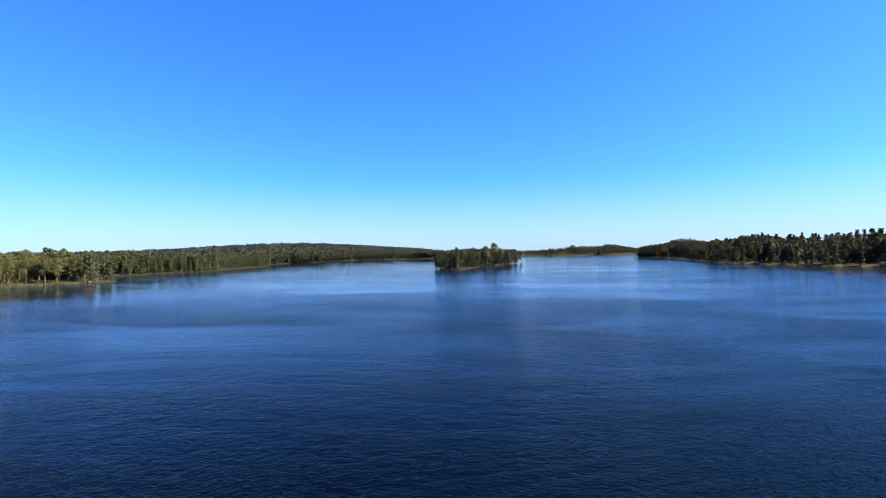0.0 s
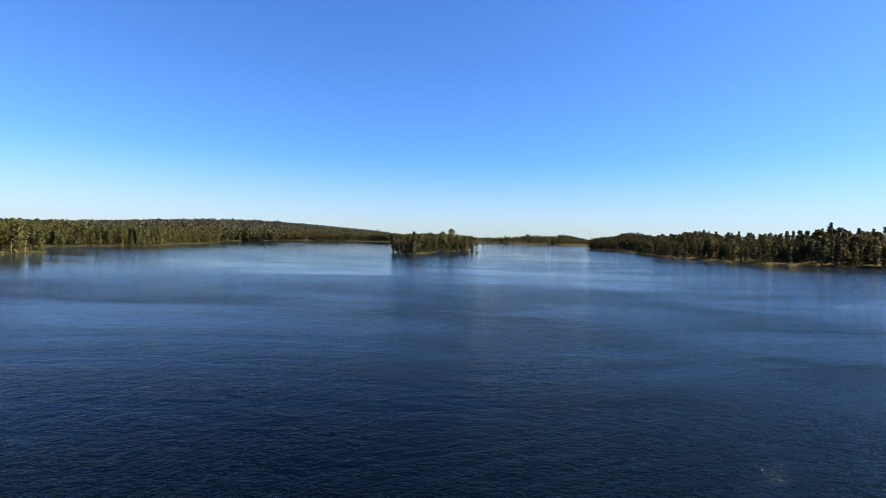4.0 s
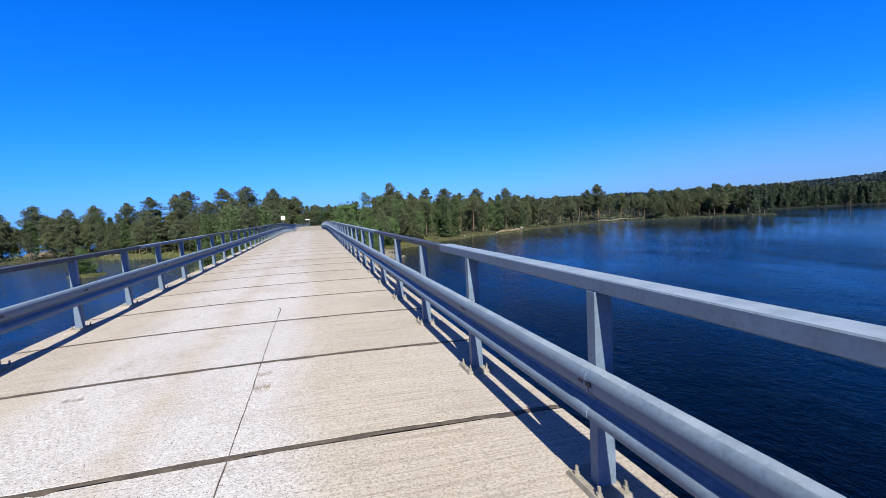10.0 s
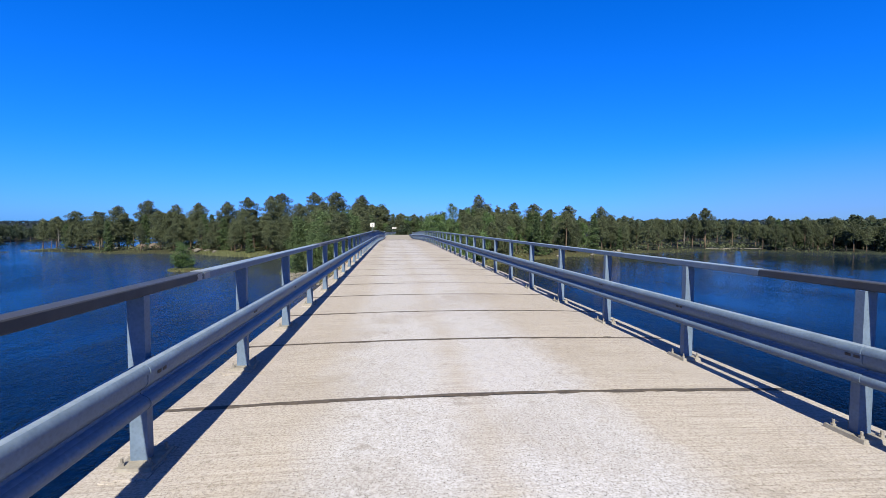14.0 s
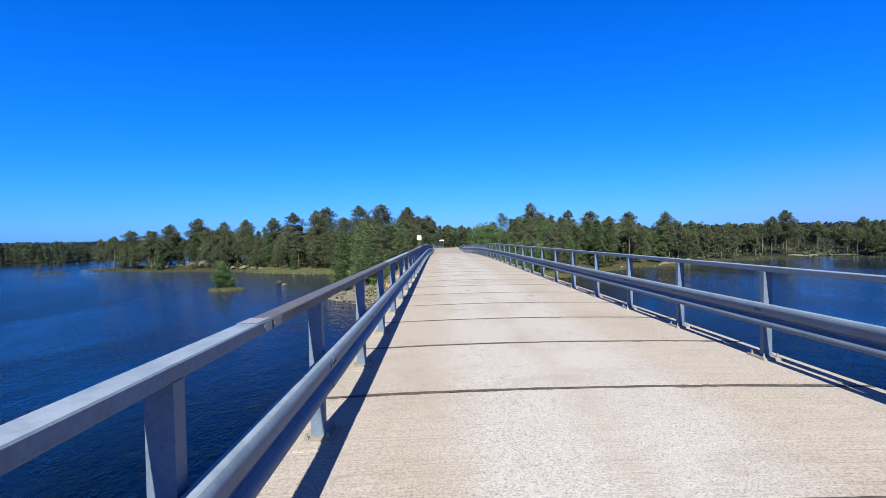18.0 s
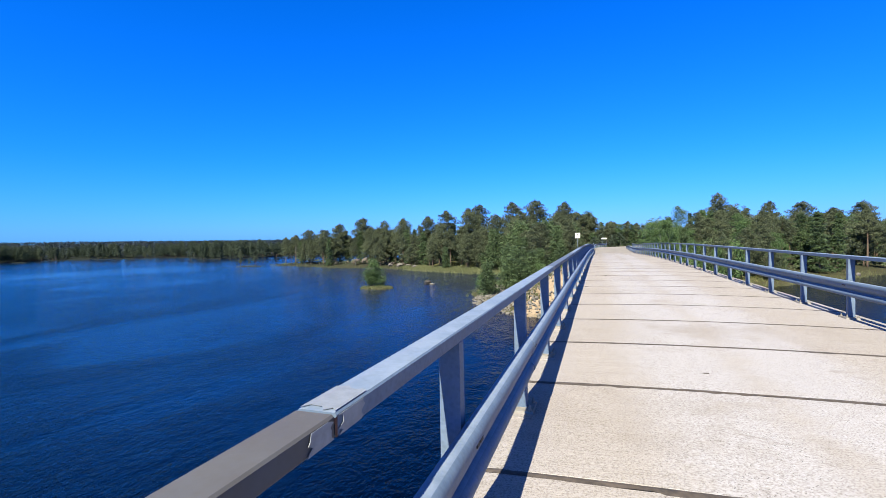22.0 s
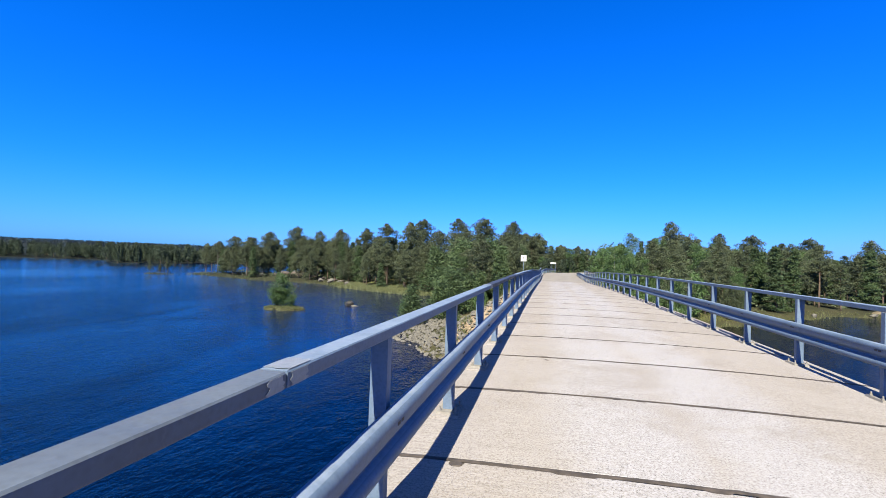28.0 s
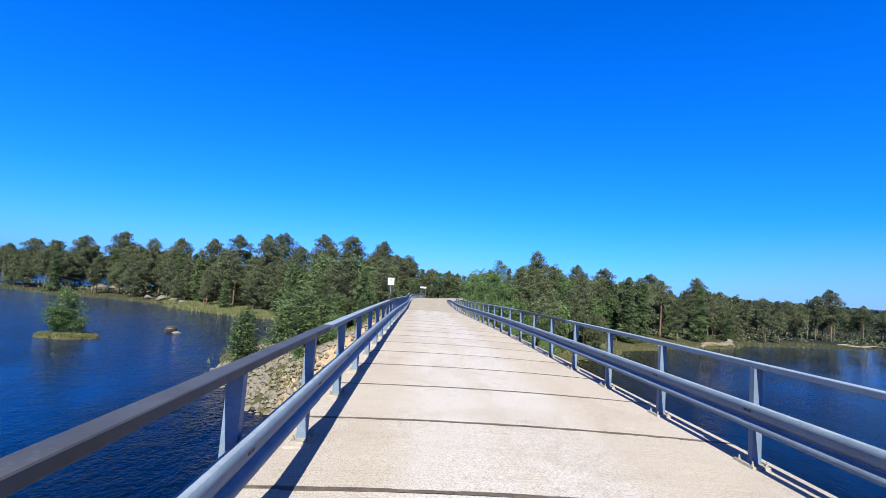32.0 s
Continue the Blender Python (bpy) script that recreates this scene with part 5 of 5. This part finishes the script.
def far_woods(name, box, n, lo, hi, h0, h1, detail, label, shapes=("pine", "pine", "spruce"), extra=None):
    x = rng.uniform(box[0], box[2], n * 8)
    y = rng.uniform(box[1], box[3], n * 8)
    d = inland(x, y)
    ok = (d > lo) & (d < hi)
    if extra is not None:
        ok &= extra(x, y)
    x, y = x[ok][:n], y[ok][:n]
    z = ground_z(x, y)
    m = len(x)
    h = 0.84 * rng.uniform(h0, h1, m) * np.where(rng.random(m) < 0.10, 1.14, 1) * (0.88 + 0.2 * wobble(x, y, 11.0))
    if "behind" in name:                  # halved in a wedge along the road, to fit the camera's view
        h = np.where((x > -0.06 * (y - 40) - 2) & (x < 0.17 * (y - 40)), h * 0.5, h)
    clumps, per, blade = {3: (28, 18, 0.080), 2: (20, 13, 0.10), 1: (9, 7, 0.17), 0: (5, 6, 0.26)}[detail]
    crowns = [far_crown(sh, clumps, per, blade) for sh in shapes for _ in range(2 if detail > 1 else 3)]
    which, turn, fat = rng.integers(0, len(crowns), m), rng.uniform(0, 6.2832, m), rng.uniform(0.85, 1.3, m) * (1.2 if detail < 2 else 1.0)
    tris = []
    for k, crown_tris in enumerate(crowns):
        sel = which == k
        c, sn = (np.cos(turn[sel]) * fat[sel] * h[sel])[:, None, None], (np.sin(turn[sel]) * fat[sel] * h[sel])[:, None, None]
        q = crown_tris[None]
        tris.append(np.stack([q[..., 0] * c - q[..., 1] * sn + x[sel][:, None, None], q[..., 0] * sn + q[..., 1] * c + y[sel][:, None, None],
                              q[..., 2] * h[sel][:, None, None] + z[sel][:, None, None]], -1).reshape(-1, 3, 3))
    ob = share(name, tri_mesh(name, np.concatenate(tris), MIDLEAF if name in NEARER_WOODS else FARLEAF if detail > 0 else HAZELEAF), None)
    if detail > 1:
        w = 0.012 * h + 0.04
        t = np.stack([np.stack([x - w, y, z - 0.5], -1), np.stack([x + w, y, z - 0.5], -1), np.stack([x, y + 0.03, z + h * 0.8], -1)], 1)
        t2 = np.stack([np.stack([x, y - w, z - 0.5], -1), np.stack([x, y + w, z - 0.5], -1), np.stack([x + 0.03, y, z + h * 0.8], -1)], 1)
        share("stems", tri_mesh("stems", np.concatenate([t, t2]), BARK), ob)["kind"] = "stuff"
    return tagged(ob, label, "forest", "", "stuff")


NEARER_WOODS = ("woods_west", "woods_northeast", "woods_behind_road", "woods_behind_point", "woods_behind_bay")
WOODS = "distant mixed pine forest along the far shore"
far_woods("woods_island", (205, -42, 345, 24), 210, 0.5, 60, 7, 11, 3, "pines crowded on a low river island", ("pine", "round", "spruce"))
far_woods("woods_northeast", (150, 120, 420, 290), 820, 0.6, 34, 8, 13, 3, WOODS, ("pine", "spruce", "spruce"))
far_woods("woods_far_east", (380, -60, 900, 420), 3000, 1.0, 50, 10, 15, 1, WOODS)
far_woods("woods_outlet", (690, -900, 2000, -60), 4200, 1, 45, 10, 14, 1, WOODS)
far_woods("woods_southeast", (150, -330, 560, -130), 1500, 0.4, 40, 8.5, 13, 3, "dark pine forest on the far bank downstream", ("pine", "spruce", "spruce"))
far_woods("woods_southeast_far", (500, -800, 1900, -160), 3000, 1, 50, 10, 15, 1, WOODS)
far_woods("woods_west", (-420, 60, -145, 330), 900, 0.3, 26, 6.2, 10.5, 3, "mixed forest on the far western shore", ("pine", "round", "spruce", "round"))
far_woods("woods_behind_bay", (14, 165, 320, 340), 900, 30, 150, 7.5, 11, 2, WOODS)
far_woods("woods_behind_point", (-110, 140, 30, 300), 600, 18, 90, 7.5, 10.5, 3, WOODS)
far_woods("woods_behind_road", (-34, 152, 70, 300), 460, 6, 100, 4.8, 6.8, 3, "low mixed wood behind the bend of the road", ("round", "round", "spruce", "pine"),
          lambda x, y: np.abs(x - road_x(np.minimum(y, 165))) > 6)
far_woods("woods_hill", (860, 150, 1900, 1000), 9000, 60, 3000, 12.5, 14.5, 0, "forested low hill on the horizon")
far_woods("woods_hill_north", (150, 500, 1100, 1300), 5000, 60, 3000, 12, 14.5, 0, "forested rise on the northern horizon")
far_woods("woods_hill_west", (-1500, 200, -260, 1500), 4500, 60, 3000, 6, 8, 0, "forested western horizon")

# ---- sedge along the near shores, low heath under the trees ----
sx_, sy_ = rng.uniform(-112, 166, 90000), rng.uniform(66, 172, 90000)
sd_ = inland(sx_, sy_) + 0.7 * wobble(sx_, sy_, 3.1)
ok = (sd_ > -1.1) & (sd_ < 3.4) & ((np.abs(sx_) > 18) | (sy_ > 96))
sx_, sy_ = sx_[ok], sy_[ok]
c = np.stack([sx_, sy_, np.maximum(ground_z(sx_, sy_), WATER) + 0.16], 1)
tagged(share("sedge", tri_mesh("sedge", blades(c, 0.62, 0.09, 1.8), SEDGE), None), "pale green sedge along the water's edge", "grass", "", "stuff")
mx, my = rng.uniform(-52, -14, 60000), rng.uniform(116, 142, 60000)
md = inland(mx, my)
ok = (md > -2.6) & (md < 5.5) & (wobble(mx, my, 2.6) > -0.55)
mx, my = mx[ok], my[ok]
c = np.stack([mx, my, np.maximum(ground_z(mx, my), WATER) + 0.24], 1)
tagged(share("marsh_grass", tri_mesh("marsh_grass", blades(c, 0.85, 0.10, 2.0), leaf_material("marsh_blades", (0.0702, 0.0864, 0.0351), (0.135, 0.1458, 0.0702), 0.3)), None), "tall pale green marsh grass at the water's edge", "grass", "", "stuff")
hx, hy = rng.uniform(-45, 30, 60000), rng.uniform(86, 150, 60000)
hd = inland(hx, hy)
ok = (hd > 2.0) & (np.abs(hx - road_x(hy)) > 3.6) & (wobble(hx, hy, 4.0) > -0.45)
hx, hy = hx[ok], hy[ok]
c = np.stack([hx, hy, ground_z(hx, hy) + 0.16], 1)
tagged(share("meadow_grass", tri_mesh("meadow_grass", blades(c, 0.55, 0.08, 1.3), leaf_material("meadow", (0.0486, 0.0648, 0.0189), (0.1296, 0.1296, 0.0486))), None),
       "rough green and straw-coloured grass on the road banks", "grass", "", "stuff")
bx, by = rng.uniform(-16, 16, 30000), rng.uniform(67, 92, 30000)
bz = ground_z(bx, by)
ok = (np.abs(bx) > 3.5) & (bz > WATER + 1.0) & (wobble(bx, by, 2.2) > 0.05) & (rng.random(30000) < 0.55)
c = np.stack([bx[ok], by[ok], bz[ok] + 0.14], 1)
tagged(share("bank_herbs", tri_mesh("bank_herbs", blades(c, 0.5, 0.11, 1.0), leaf_material("herbs", (0.0324, 0.0459, 0.0152), (0.0918, 0.0972, 0.0405))), None), "patches of herbs and grass between the stones of the bank", "grass", "", "stuff")
ux, uy = rng.uniform(-110, 166, 42000), rng.uniform(100, 185, 42000)
ud = inland(ux, uy)
ok = (ud > 5) & (ud < 55) & (wobble(ux, uy, 6.0) > -0.1) & (np.abs(ux - road_x(uy)) > 8)
ux, uy = ux[ok], uy[ok]
c = np.stack([ux, uy, ground_z(ux, uy) + rng.uniform(0.05, 0.9, len(ux))], 1)
tagged(share("undergrowth", tri_mesh("undergrowth", blades(c, 0.6, 0.34, 0.3), PINE), None), "low juniper and heath undergrowth beneath the pines", "undergrowth", "", "stuff")

# trees that close the wood behind the bend of the road
for x, y, top, kind in ((-9.8, 161, 8.4, "full"), (-7.4, 158, 8.6, "tall"), (-6.0, 155.5, 7.6, "full"), (-4.3, 159, 8.2, "full"), (-2.6, 157, 7.0, "full"), (-12.2, 157, 8.8, "full"),
                        (-0.9, 160, 5.6, "spruce"), (0.6, 158, 5.3, "full"), (2.3, 161, 5.5, "full"), (4.0, 159, 4.9, "birch"), (5.6, 161.5, 5.2, "full"), (7.3, 160, 4.9, "spruce"),
                        (8.6, 162.5, 5.1, "full"), (10.4, 162, 4.7, "full"), (12.0, 164, 5.0, "birch"), (1.4, 164, 5.9, "tall"), (6.4, 166, 5.8, "tall")):
    plant(kind, x, y, top - float(ground_z(x, y)), "", "trees behind the road")
